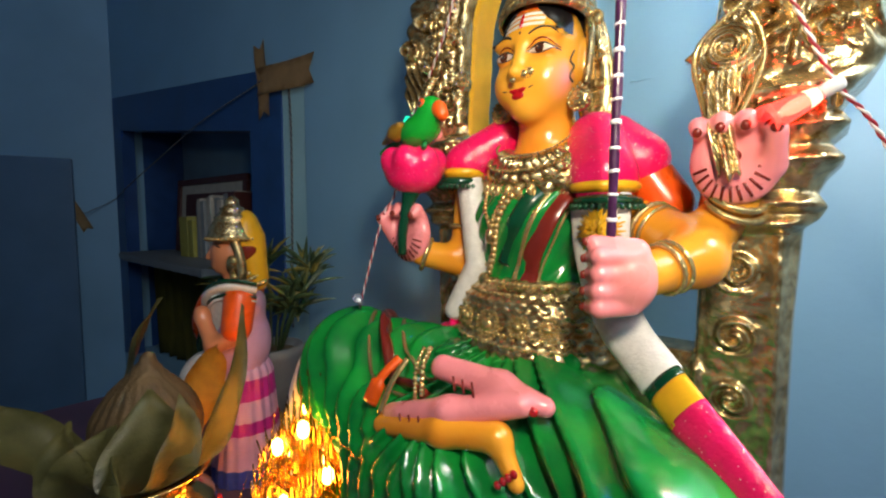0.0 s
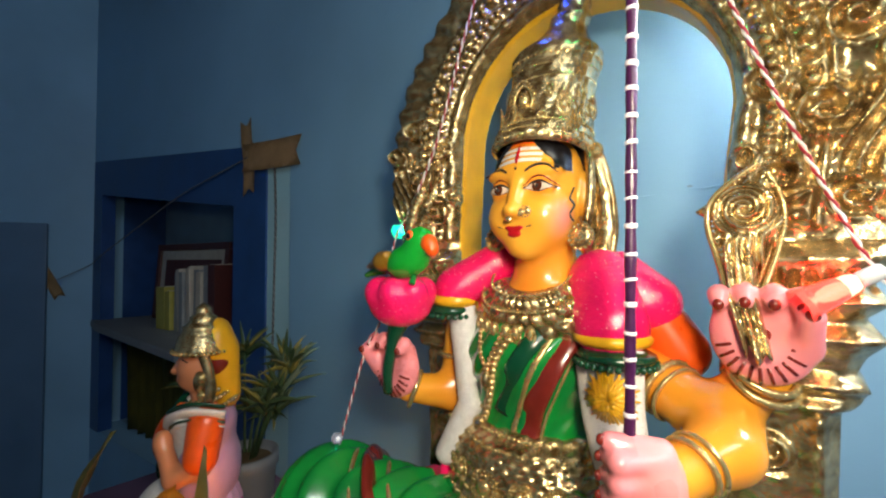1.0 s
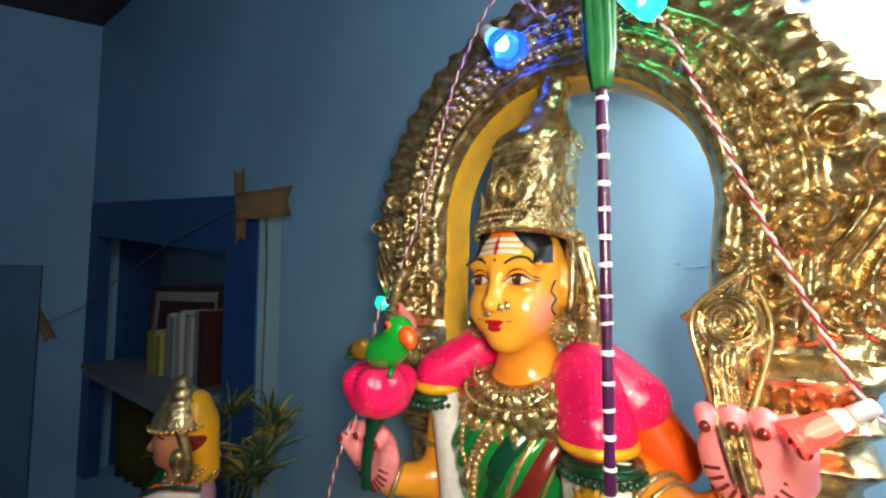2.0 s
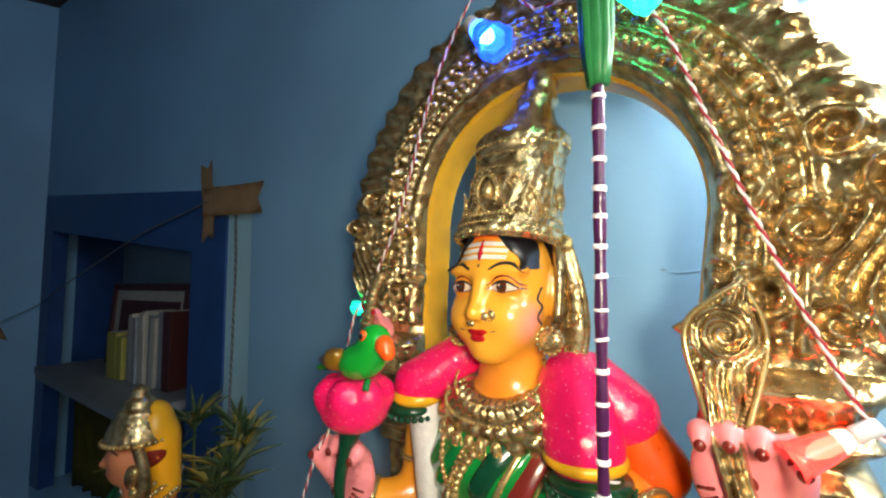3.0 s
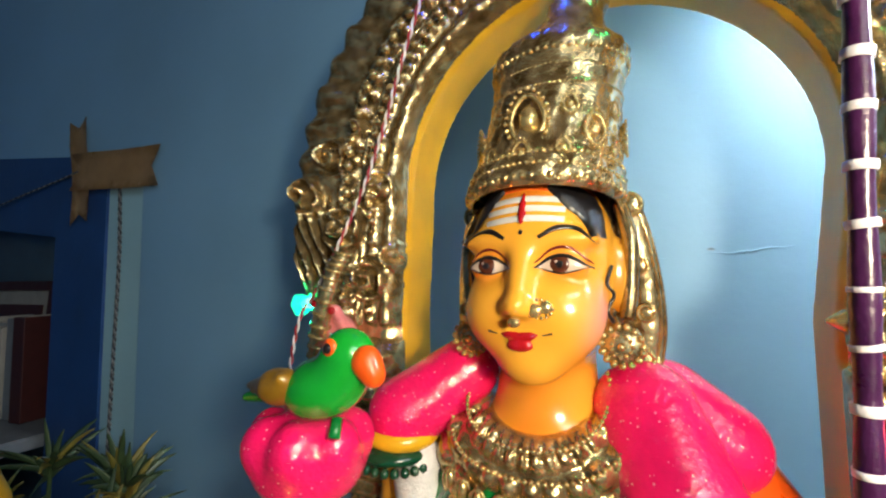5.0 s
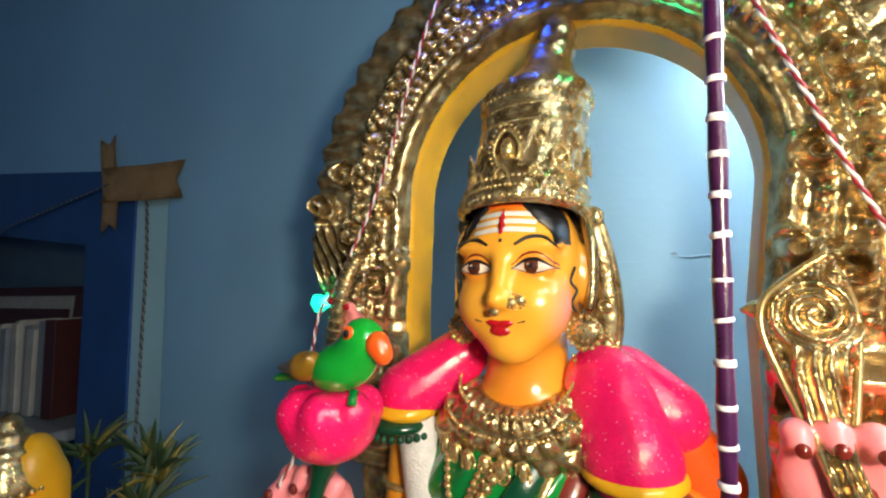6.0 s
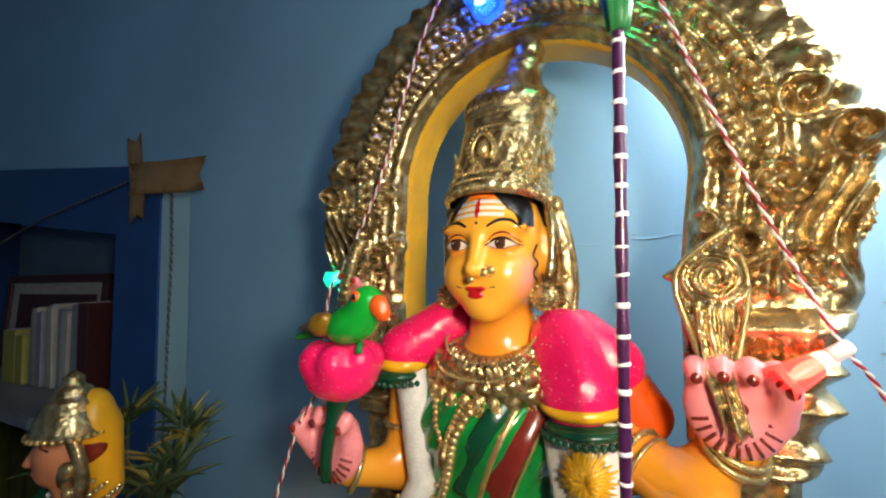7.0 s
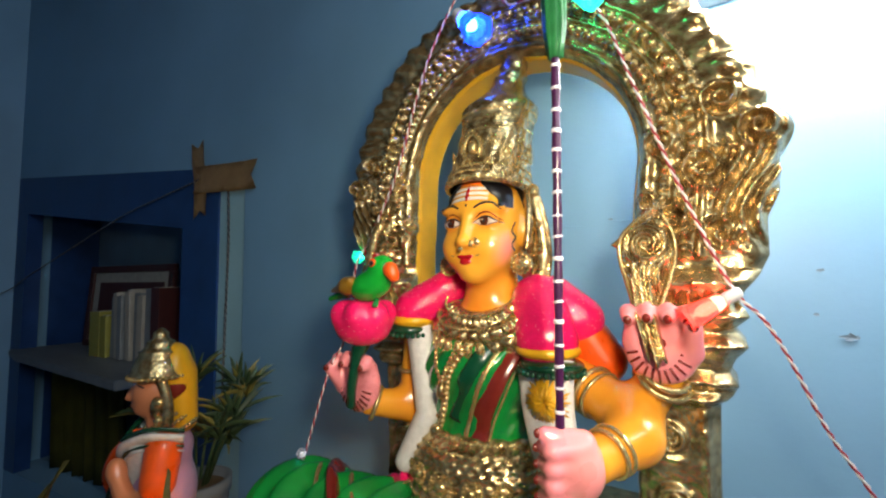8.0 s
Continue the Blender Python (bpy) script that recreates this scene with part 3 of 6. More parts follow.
def arch_field():
    """Signed outline and relief height of the arch over the plane of the wall."""
    h = 0.0028
    fld = Field((-0.37, 0.07, TABLE), (0.36, 0.25, 1.76), h)
    xs = fld.lo[0] + h * np.arange(fld.n[0])
    zs = fld.lo[2] + h * np.arange(fld.n[2])
    X, Z = np.meshgrid(xs, zs, indexing="ij")
    A = np.abs(X)
    # opening: round head, straight sides narrowing below
    rin = np.sqrt(X ** 2 + (Z - ARCH_C) ** 2)
    head = rin - ARCH_IN
    sides = A - (ARCH_IN + np.where(X < 0, 0.007, -0.014) * np.clip((ARCH_C - Z) / 0.12, 0, 1))
    opening = np.where(Z > ARCH_C, head, sides)
    opening = np.where(Z < 1.0, np.maximum(opening, 1.0 - Z), opening)
    # outer outline
    rout = np.sqrt(X ** 2 + (Z - 1.41) ** 2)
    ang = np.arctan2(Z - 1.41, A)
    crest = rout - (0.302 + 0.016 * np.clip(0.5 - X / 0.3, 0, 1) + 0.003 * np.abs(np.sin(34 * ang)))
    side = np.interp(Z, [0.6, 1.04, 1.14, 1.15, 1.162, 1.175, 1.19, 1.205, 1.222, 1.236, 1.25, 1.262, 1.28, 1.30, 1.342, 1.37, 1.41], [0.236, 0.236, 0.24, 0.252, 0.258, 0.25, 0.256, 0.268, 0.256, 0.27, 0.262, 0.266, 0.281, 0.291, 0.292, 0.304, 0.306])
    side = side + np.where(X < 0, 0.013 * np.clip((Z - 1.26) / 0.08, 0, 1), 0)
    outer = np.where(Z > 1.41, crest, A - side)
    curl = np.sqrt((A - 0.288) ** 2 + (Z - 1.435) ** 2) - 0.03
    outer = np.where(X > 0, np.minimum(outer, curl), outer)
    mask = np.maximum(outer, -opening)
    # relief
    H = np.full_like(X, 0.152)
    edge = np.clip(np.minimum(-outer, opening), 0, 0.02)
    H += 0.018 * np.sin(np.pi / 2 * edge / 0.02)
    ring = Z > 1.30
    d_in = opening
    d_out = -outer
    along = np.where(Z > ARCH_C, ang * 0.22, (Z - ARCH_C))

    def rope(d, centre, width, pitch, height, hill):
        q = np.clip(1 - ((d - centre) / width) ** 2, 0, 1)
        return height * q * (1 - hill + hill * np.abs(np.sin(np.pi * along / pitch)))
    H += np.where(ring, rope(d_in, 0.012, 0.010, 0.5, 0.008, 0.0), 0)
    H += np.where(ring, rope(d_in, 0.034, 0.006, 0.011, 0.010, 0.9), 0)
    H += np.where(ring, rope(d_in, 0.047, 0.004, 0.5, 0.006, 0.0), 0)
    H += np.where(ring, rope(d_in, 0.060, 0.008, 0.016, 0.011, 0.9), 0)
    H += np.where(ring, rope(d_in, 0.075, 0.004, 0.5, 0.006, 0.0), 0)
    H += np.where(Z > 1.42, np.clip(d_in - 0.085, 0, 0.02) / 0.02 * 0.008 * (0.5 + 0.5 * np.cos(52 * ang + 55 * d_in)), 0)

    def spiral(cx, cz, R, turns, height, hand=1):
        dx, dz = (X - cx) * hand, Z - cz
        r = np.sqrt(dx ** 2 + dz ** 2)
        w = np.cos(2 * np.pi * turns * r / R - np.arctan2(dz, dx))
        return height * w * np.clip(1 - (r / R) ** 4, 0, 1) * (r < R) + height * 0.7 * np.clip(1 - (r / R) ** 2, 0, 1)
    for s in (-1, 1):
        for cx, cz, R, tn, hh in ((0.235, 1.40, 0.030, 2.2, 0.009), (0.195, 1.435, 0.022, 1.7, 0.008), (0.288, 1.437, 0.026, 2.0, 0.011), (0.205, 1.345, 0.024, 2.0, 0.009), (0.25, 1.325, 0.022, 1.8, 0.008),
                                  (0.255, 1.475, 0.024, 1.8, 0.009), (0.215, 1.50, 0.018, 1.6, 0.007), (0.175, 1.365, 0.016, 1.5, 0.008)):
            H += spiral(s * cx, cz, R, tn, hh, s)
    # flowing mane on the flanks
    mane = np.clip(1 - ((Z - 1.37) / 0.065) ** 2, 0, 1) * np.clip((A - 0.235) / 0.02, 0, 1)
    H += mane * 0.010 * np.cos(2 * np.pi * (A + 0.018 * np.sin((Z - 1.3) * 38)) / 0.015)
    # capital mouldings and fluted drum
    cap = (Z > 1.135) & (Z < 1.285) & (A > 0.14)
    q = np.interp(Z, [1.135, 1.145, 1.155, 1.165, 1.178, 1.19, 1.205, 1.218, 1.236, 1.25, 1.26, 1.272, 1.285], [0, 0.018, 0.008, 0.022, 0.010, 0.016, 0.030, 0.014, 0.030, 0.014, 0.022, 0.028, 0.01])
    H += np.where(cap, q, 0)
    H += np.where((Z > 1.243) & (Z < 1.263) & (A > 0.15), 0.006 * np.cos(2 * np.pi * X / 0.012), 0)
    # lower panels: raised border and leafy relief
    low = (Z < 1.135) & (A > 0.02)
    bx = np.minimum(A - 0.15, 0.232 - A)
    H += np.where(low, 0.006 * np.exp(-((bx - 0.006) / 0.004) ** 2), 0)
    for k in range(7):
        cz = 1.095 - 0.068 * k
        for s in (-1, 1):
            H += np.where(low, spiral(s * 0.19, cz, 0.024, 1.8, 0.006, s * (-1) ** k), 0)
    for fx, fz, fa in ((90, 70, 0.0016), (210, 170, 0.0010)):
        H += fa * np.sin(fx * X + 1.7 * np.sin(fz * Z * 1.3)) * np.sin(fz * Z + 1.3 * np.sin(fx * X * 0.8))
    _, V, _ = fld.axes()
    fld.f = np.maximum(np.maximum(mask[:, None, :] * 0.9, (V - H[:, None, :]) * 0.7), 0.105 - V).astype(np.float32)
    fld.f[:, :, 0] = 1
    return fld


arch = thing("shrine_arch", "ornate gold painted shrine arch with scrolls and an ochre inner edge", "shrine arch", SHRINE)
av, aq = arch_field().mesh()
cen = av[aq].mean(1)
sideways = (np.abs(cen[:, 0]) < 0.176) & (cen[:, 1] < 0.158) & (cen[:, 2] > 1.0)
kind_of = np.where(sideways, 4, np.where(cen[:, 2] > 1.285, 0, np.where(cen[:, 2] > 1.135, np.where(cen[:, 0] < 0, 1, 2), 3)))
for k, (nm, mat, lab) in enumerate((("arch_band", "gold", ""), ("capital", "gold", ""), ("capital", "gold", ""), ("back_panel", "gold", ""), ("inner_edge", "ochre", "ochre painted inner edge"))):
    q = aq[kind_of == k]
    used, inv = np.unique(q, return_inverse=True)
    pc = Pieces([mat])
    pc.put(wallward(av[used]), inv.reshape(-1, 4)[:, ::-1].tolist(), mat)
    part(nm, pc, [mat], arch, lab)
# bead strings along the band
for rad, br, gp in ((ARCH_IN + 0.034, 0.0042, 0.0115), (ARCH_IN + 0.061, 0.0052, 0.0135)):
    pc = Pieces(["gold_smooth"])
    t = np.linspace(radians(-8), radians(188), 200)
    pc.beads(np.stack([rad * np.cos(t), np.full_like(t, -0.182), ARCH_C + rad * np.sin(t)], 1), br, gp, "gold_smooth")
    tagged(part("bead_string", pc, ["gold_smooth"], arch), kind="stuff")

# ---------------------------------------------------------------- the seated statue (one mesh)
SM = ["parrot", "skin", "face", "palm", "green", "dark_green", "pink", "orange", "yellow", "white", "maroon", "red", "black", "eye_white", "iris", "gold", "gold_smooth", "wing"]
st = Pieces(SM)


def W(x, v, z):
    return (x, -v, z)


# head and neck
hd = Field((-0.13, 0.08, 1.18), (0.07, 0.29, 1.47), 0.0022)
hd.ell((-0.029, 0.182, 1.362), (0.053, 0.063, 0.068))
hd.ell((-0.029, 0.203, 1.318), (0.045, 0.042, 0.043), 0.02)
hd.ell((-0.030, 0.226, 1.287), (0.017, 0.016, 0.014), 0.02)
for s in (-1, 1):
    hd.ell((-0.030 + s * 0.024, 0.222, 1.320), 0.020, 0.02)
    hd.ell((-0.029 + s * 0.025, 0.246, 1.353), (0.014, 0.010, 0.008), 0.012, cut=True)
    hd.ell((-0.029 + s * 0.025, 0.232, 1.352), (0.016, 0.0085, 0.0095), 0.004)
    hd.ell((-0.029 + s * 0.026, 0.228, 1.370), (0.022, 0.012, 0.006), 0.012)
    hd.ell((-0.031 + s * 0.0065, 0.246, 1.3235), (0.0048, 0.007, 0.0045), 0.006)
    hd.ell((-0.029 + s * 0.055, 0.18, 1.345), (0.009, 0.014, 0.028), 0.006)
hd.rod((-0.029, 0.238, 1.366), (-0.031, 0.251, 1.330), 0.0045, 0.0055, 0.010)
hd.ell((-0.031, 0.2545, 1.326), (0.0055, 0.006, 0.005), 0.008)
hd.rod((-0.030, 0.17, 1.29), (-0.036, 0.165, 1.20), 0.036, 0.045, 0.018)
hd.ell((-0.036, 0.172, 1.215), (0.066, 0.050, 0.026), 0.02)
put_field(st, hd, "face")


def front(x, z, lo=0.12, hi=0.28):
    """How far out of the wall the face's surface lies at (x, z)."""
    i, k = (x - hd.lo[0]) / hd.h, (z - hd.lo[2]) / hd.h
    i0, k0 = int(i), int(k)
    col = hd.f[i0, :, k0] * (1 - i + i0) * (1 - k + k0) + hd.f[i0 + 1, :, k0] * (i - i0) * (1 - k + k0) + hd.f[i0, :, k0 + 1] * (1 - i + i0) * (k - k0) + hd.f[i0 + 1, :, k0 + 1] * (i - i0) * (k - k0)
    ins = np.nonzero(col < 0)[0]
    if not len(ins):
        return 0.2
    j = ins[-1]
    return hd.lo[1] + hd.h * (j + col[j] / (col[j] - col[j + 1])) if j + 1 < len(col) else hd.lo[1] + hd.h * j


def stroke(pts, widths, mat, lift=0.0009, n=10):
    """A painted stroke that follows the face; thick lacquer with rounded edges."""
    p = spline([(x, 0, z) for x, z in pts], n)
    w = np.interp(np.linspace(0, 1, len(p)), np.linspace(0, 1, len(widths)), widths)
    t = np.gradient(p, axis=0)
    t /= np.linalg.norm(t, axis=1)[:, None] + 1e-9
    nx, nz = -t[:, 2], t[:, 0]
    v, f = [], []
    for k in range(len(p)):
        for s, l in ((-1, 0.1), (-0.6, 1), (0, 1.15), (0.6, 1), (1, 0.1)):
            x, z = p[k, 0] + s * w[k] * nx[k], p[k, 2] + s * w[k] * nz[k]
            v.append(W(x, front(x, z) + lift * l, z))
    for k in range(len(p) - 1):
        f += [[k * 5 + j, k * 5 + j + 1, (k + 1) * 5 + j + 1, (k + 1) * 5 + j] for j in range(4)]
    st.put(v, f, mat)


def patch(cx, cz, rx, rz, mat, lift=0.0008, n=20, power=2.0):
    """A painted oval that follows the face."""
    v, f = [W(cx, front(cx, cz) + lift, cz)], []
    rings = 4
    for r in range(1, rings + 1):
        for k in range(n):
            a = 2 * math.pi * k / n
            x, z = cx + rx * r / rings * math.cos(a), cz + rz * r / rings * math.sin(a) * abs(math.sin(a)) ** (power - 2 if power > 2 else 0)
            v.append(W(x, front(x, z) + lift * (1 if r < rings else 0.2), z))
    f += [[0, 1 + k, 1 + (k + 1) % n] for k in range(n)]
    for r in range(rings - 1):
        f += [[1 + r * n + k, 1 + (r + 1) * n + k, 1 + (r + 1) * n + (k + 1) % n, 1 + r * n + (k + 1) % n] for k in range(n)]
    st.put(v, f, mat)


for s in (-1, 1):
    ex = -0.029 + s * 0.025
    stroke([(ex - 0.0160, 1.3512), (ex - 0.006, 1.3522), (ex + 0.006, 1.3522), (ex + 0.0160, 1.3512)], [0.0005, 0.0040, 0.0050, 0.0040, 0.0005], "eye_white", 0.0006)
    patch(ex - 0.001, 1.3527, 0.0068, 0.0056, "iris", 0.0013)
    patch(ex - 0.001, 1.3527, 0.0030, 0.0030, "black", 0.0018)
    patch(ex - 0.0030, 1.3545, 0.0011, 0.0011, "eye_white", 0.0022, 8)
    stroke([(ex - 0.0165, 1.3508), (ex - 0.007, 1.3572), (ex + 0.004, 1.3580), (ex + 0.0180, 1.3500)], [0.0006, 0.0013, 0.0014, 0.0005], "black", 0.0012)
    stroke([(ex - 0.0150, 1.351), (ex, 1.3470), (ex + 0.0165, 1.3505)], [0.0003, 0.0006, 0.0003], "black", 0.0012)
    stroke([(ex - 0.0165, 1.354), (ex - 0.006, 1.3625), (ex + 0.006, 1.363), (ex + 0.0175, 1.353)], [0.0004, 0.0010, 0.0004], "maroon", 0.0008)
    stroke([(ex - s * 0.0135, 1.3705), (ex - s * 0.002, 1.3765), (ex + s * 0.010, 1.3755), (ex + s * 0.0205, 1.366)], [0.0012, 0.0020, 0.0015, 0.0003], "black", 0.0010)
    stroke([(-0.031 + s * 0.015, 1.3075), (-0.031 + s * 0.0215, 1.309)], [0.0004, 0.0008], "black", 0.0010)
patch(-0.029, 1.3745, 0.0016, 0.0018, "black", 0.0012, 10)
for z in (1.3835, 1.3905, 1.3975):
    stroke([(-0.056, z - 0.001), (-0.029, z + 0.0005), (-0.002, z - 0.001)], [0.0021, 0.0023, 0.0021], "white", 0.0010)
stroke([(-0.029, 1.380), (-0.029, 1.386), (-0.029, 1.394), (-0.0285, 1.402)], [0.0008, 0.0030, 0.0024, 0.0003], "red", 0.0022)
stroke([(-0.050, 1.4055), (-0.029, 1.409), (-0.008, 1.4055)], [0.003, 0.004, 0.003], "orange", 0.0012)
for s in (-1, 1):
    stroke([(-0.029 + s * 0.016, 1.4075), (-0.029 + s * 0.030, 1.400), (-0.029 + s * 0.040, 1.388), (-0.029 + s * 0.0465, 1.370)], [0.003, 0.0080, 0.0090, 0.0060, 0.003], "black", 0.0042)
# lips
lp = Field((-0.060, 0.20, 1.285), (0.0, 0.27, 1.325), 0.0012)
lv = front(-0.0312, 1.306)
for s in (-1, 1):
    for a, b, ra, rb in ((0.0025, 0.0075, 0.0030, 0.0024), (0.0075, 0.0120, 0.0024, 0.0010)):
        za, zb = 1.3065 + 8.0 * a * a, 1.3065 + 8.0 * b * b
        lp.rod((-0.0312 + s * a, front(-0.0312 + s * a, za) - 0.0002, za), (-0.0312 + s * b, front(-0.0312 + s * b, zb) - 0.0002, zb), ra, rb, 0.002)
lp.ell((-0.0312, front(-0.0312, 1.3005) - 0.0008, 1.3005), (0.0092, 0.0040, 0.0046), 0.0015)
put_field(st, lp, "red")
# nose jewels
st.ball(W(-0.0205, 0.250, 1.3235), (0.0060, 0.0034, 0.0048), "gold_smooth")
st.ball(W(-0.0135, 0.247, 1.3255), (0.0050, 0.0034, 0.0046), "gold_smooth")
st.beads([W(-0.017 + 0.0085 * math.cos(q), 0.2475, 1.3245 + 0.0058 * math.sin(q)) for q in np.linspace(0, 2 * np.pi, 20)], 0.0013, 0.0032, "gold_smooth", 6)
st.ball(W(-0.031, 0.257, 1.3165), (0.0045, 0.003, 0.0035), "gold_smooth")
# hair
hr = Field((-0.13, 0.08, 1.27), (0.07, 0.27, 1.47), 0.0035)
hr.ell((-0.029, 0.152, 1.378), (0.0565, 0.062, 0.055))
put_field(st, hr, "black")

# crown: stepped cone that leans back a little, with bosses and bead rows


def crown_axis(z):
    return float(np.interp(z, [1.40, 1.50, 1.53, 1.58, 1.62], [-0.028, -0.0175, -0.0145, 0.002, 0.007])), 0.178 - 0.157 * (z - 1.43)


def crown_ring(z, r, n=64, flute=0.0, bias=0.0, count=20):
    cx, cv = crown_axis(z)
    a = np.linspace(0, 2 * np.pi, n, endpoint=False)
    rr = r * (1 + flute * np.cos(count * a + bias))
    return np.stack([cx + rr * np.cos(a), -(cv + rr * 1.05 * np.sin(a)), np.full(n, z) + 0.010 * np.sin(a) * np.clip((1.45 - z) / 0.04, 0, 1)], 1)


prof = [(1.396, 0.0560, 0.0), (1.400, 0.0605, 0.02), (1.408, 0.0600, 0.03), (1.412, 0.0580, 0.0), (1.418, 0.0590, 0.03), (1.423, 0.0565, 0.0), (1.431, 0.0555, 0.02), (1.442, 0.0540, 0.025), (1.455, 0.0525, 0.02), (1.466, 0.0515, 0.025), (1.476, 0.0508, 0.015),
        (1.480, 0.0520, 0.0), (1.484, 0.0505, 0.0), (1.490, 0.0505, 0.02), (1.495, 0.0520, 0.0), (1.499, 0.0510, 0.0), (1.507, 0.0530, 0.02), (1.512, 0.0545, 0.0), (1.518, 0.0545, 0.025), (1.524, 0.0520, 0.02), (1.530, 0.0465, 0.0), (1.537, 0.0385, 0.0), (1.545, 0.0315, 0.0), (1.554, 0.0265, 0.0), (1.562, 0.0235, 0.0),
        (1.566, 0.0245, 0.0), (1.571, 0.0250, 0.0), (1.575, 0.0220, 0.0), (1.583, 0.0190, 0.0), (1.588, 0.0205, 0.0), (1.593, 0.0195, 0.0), (1.604, 0.0165, 0.0), (1.618, 0.0150, 0.0)]
cv_, cf_ = [], []
for k, (z, r, fl) in enumerate(prof):
    cv_.append(crown_ring(z, r, 96, fl, k * 0.9, 22))
    if k:
        b = (k - 1) * 96
        cf_ += [[b + j, b + (j + 1) % 96, b + 96 + (j + 1) % 96, b + 96 + j] for j in range(96)]
st.put(np.concatenate(cv_), [q[::-1] for q in cf_], "gold")
for z, r, br, gp in ((1.402, 0.0600, 0.0026, 0.0060), (1.412, 0.0583, 0.0017, 0.0044), (1.423, 0.0568, 0.0019, 0.0050), (1.482, 0.0512, 0.0013, 0.0034), (1.509, 0.0535, 0.0019, 0.0056), (1.497, 0.0512, 0.0013, 0.0036)):
    ring = crown_ring(z, r, 80)
    st.beads(np.concatenate([ring, ring[:1]]), br, gp, "gold_smooth", 6)
for z0, ang0, rs in ((1.455, 94, 0.0125), (1.446, 44, 0.008), (1.446, 144, 0.008), (1.448, 0, 0.008), (1.428, 94, 0.0065), (1.431, 66, 0.0045), (1.431, 120, 0.0045), (1.433, 22, 0.0055), (1.464, 64, 0.005), (1.464, 124, 0.005), (1.464, 22, 0.005)):
    cx, cv = crown_axis(z0)
    a = radians(ang0)
    r = np.interp(z0, [p[0] for p in prof], [p[1] for p in prof])
    base = np.array(W(cx + r * math.cos(a), cv + 1.05 * r * math.sin(a), z0))
    t = np.array([-math.sin(a), -math.cos(a), 0])
    out = np.array([math.cos(a), -math.sin(a), 0.1])
    st.ball(base, (rs * 0.55, rs * 0.55, rs * 0.8), "gold_smooth", 12, 8)
    loop = [base + out * 0.002 + t * rs * math.sin(q) * (1 - 0.25 * max(0, math.cos(q))) + np.array([0, 0, rs * 1.35 * math.cos(q)]) for q in np.linspace(0, 2 * np.pi, 24)]
    st.tube(loop, rs * 0.17, "gold_smooth", 6)
    st.beads([b + out * 0.001 + (b - base) * 0.28 for b in loop], rs * 0.14, rs * 0.40, "gold_smooth", 6)

# ear ornaments and side hangings
for s in (-1, 1):
    ex = -0.029 + s * 0.062
    for o_, ra in ((0.0, 0.013), (0.008, 0.007), (-0.008, 0.007)):
        hangs = spline([W(ex + s * (-0.006 + o_), 0.168, 1.405), W(ex + s * (0.000 + o_), 0.166, 1.378), W(ex + s * (0.006 + o_), 0.160, 1.338), W(ex + s * (0.007 + o_), 0.158, 1.300), W(ex + s * (0.004 + o_), 0.160, 1.268)], 10)
        st.tube(hangs, np.interp(np.linspace(0, 1, len(hangs)), [0, 0.3, 0.7, 1], [0.6 * ra, ra, 1.1 * ra, 0.7 * ra]), "gold", 12, 0.7)
    for dz, r, dx in ((1.398, 0.011, 0.000), (1.352, 0.007, 0.006), (1.318, 0.007, 0.009), (1.285, 0.008, 0.007)):
        st.ball(W(ex + s * dx, 0.170, dz), (r, r * 0.6, r), "gold", 12, 8)
        st.tube([W(ex + s * dx + r * 0.8 * math.cos(q), 0.174, dz + r * 0.8 * math.sin(q)) for q in np.linspace(0, 2 * np.pi, 18)], 0.0016, "gold_smooth", 6)
    st.ball(W(ex - s * 0.012, 0.160, 1.335), (0.014, 0.026, 0.066), "gold", 20, 14)
    st.tube(spline([W(ex - s * 0.006, 0.176, 1.40), W(ex + s * 0.001, 0.186, 1.37), W(ex + s * 0.0, 0.188, 1.335), W(ex - s * 0.003, 0.19, 1.315)], 10), 0.0055, "gold", 8)
    ec = np.array(W(ex - s * 0.006, 0.196, 1.297))
    st.ball(ec, (0.015, 0.008, 0.015), "gold", 16, 10)
    st.beads([ec + np.array([0.0135 * math.cos(q), -0.005, 0.0135 * math.sin(q)]) for q in np.linspace(0, 2 * np.pi, 40)], 0.0026, 0.0058, "gold_smooth", 6)
    st.beads([ec + np.array([0.007 * math.cos(q), -0.0075, 0.007 * math.sin(q)]) for q in np.linspace(0, 2 * np.pi, 40)], 0.0016, 0.004, "gold_smooth", 6)
    st.ball(ec + np.array([0, -0.008, 0]), 0.003, "gold_smooth")
    st.tube(spline([W(ex - s * 0.010, 0.206, 1.352), W(ex - s * 0.013, 0.210, 1.34), W(ex - s * 0.009, 0.208, 1.332), W(ex - s * 0.013, 0.211, 1.322), W(ex - s * 0.010, 0.208, 1.314)], 6), 0.0012, "black", 6)

# trunk under a green drape
tr = Field((-0.20, 0.06, 0.90), (0.10, 0.30, 1.30), 0.0032)
tr.ell((-0.050, 0.165, 1.165), (0.088, 0.055, 0.066))
tr.ell((-0.050, 0.185, 1.15), (0.082, 0.055, 0.060), 0.02)
tr.ell((-0.050, 0.17, 1.06), (0.082, 0.058, 0.09), 0.03)
tr.ripple(lambda x, y, z: 0.0016 * np.sin(2 * np.pi * (x * 0.83 - z * 0.56) / 0.021) * np.clip((y - 0.18) / 0.03, 0, 1) * np.ones_like(x + z))
put_field(st, tr, "green")


def on_trunk(x, z, lift=0.0):
    col = tr.f[int(round((x - tr.lo[0]) / tr.h)), :, int(round((z - tr.lo[2]) / tr.h))]
    ins = np.nonzero(col < 0)[0]
    return (tr.lo[1] + tr.h * ins[-1] if len(ins) else 0.17) + lift


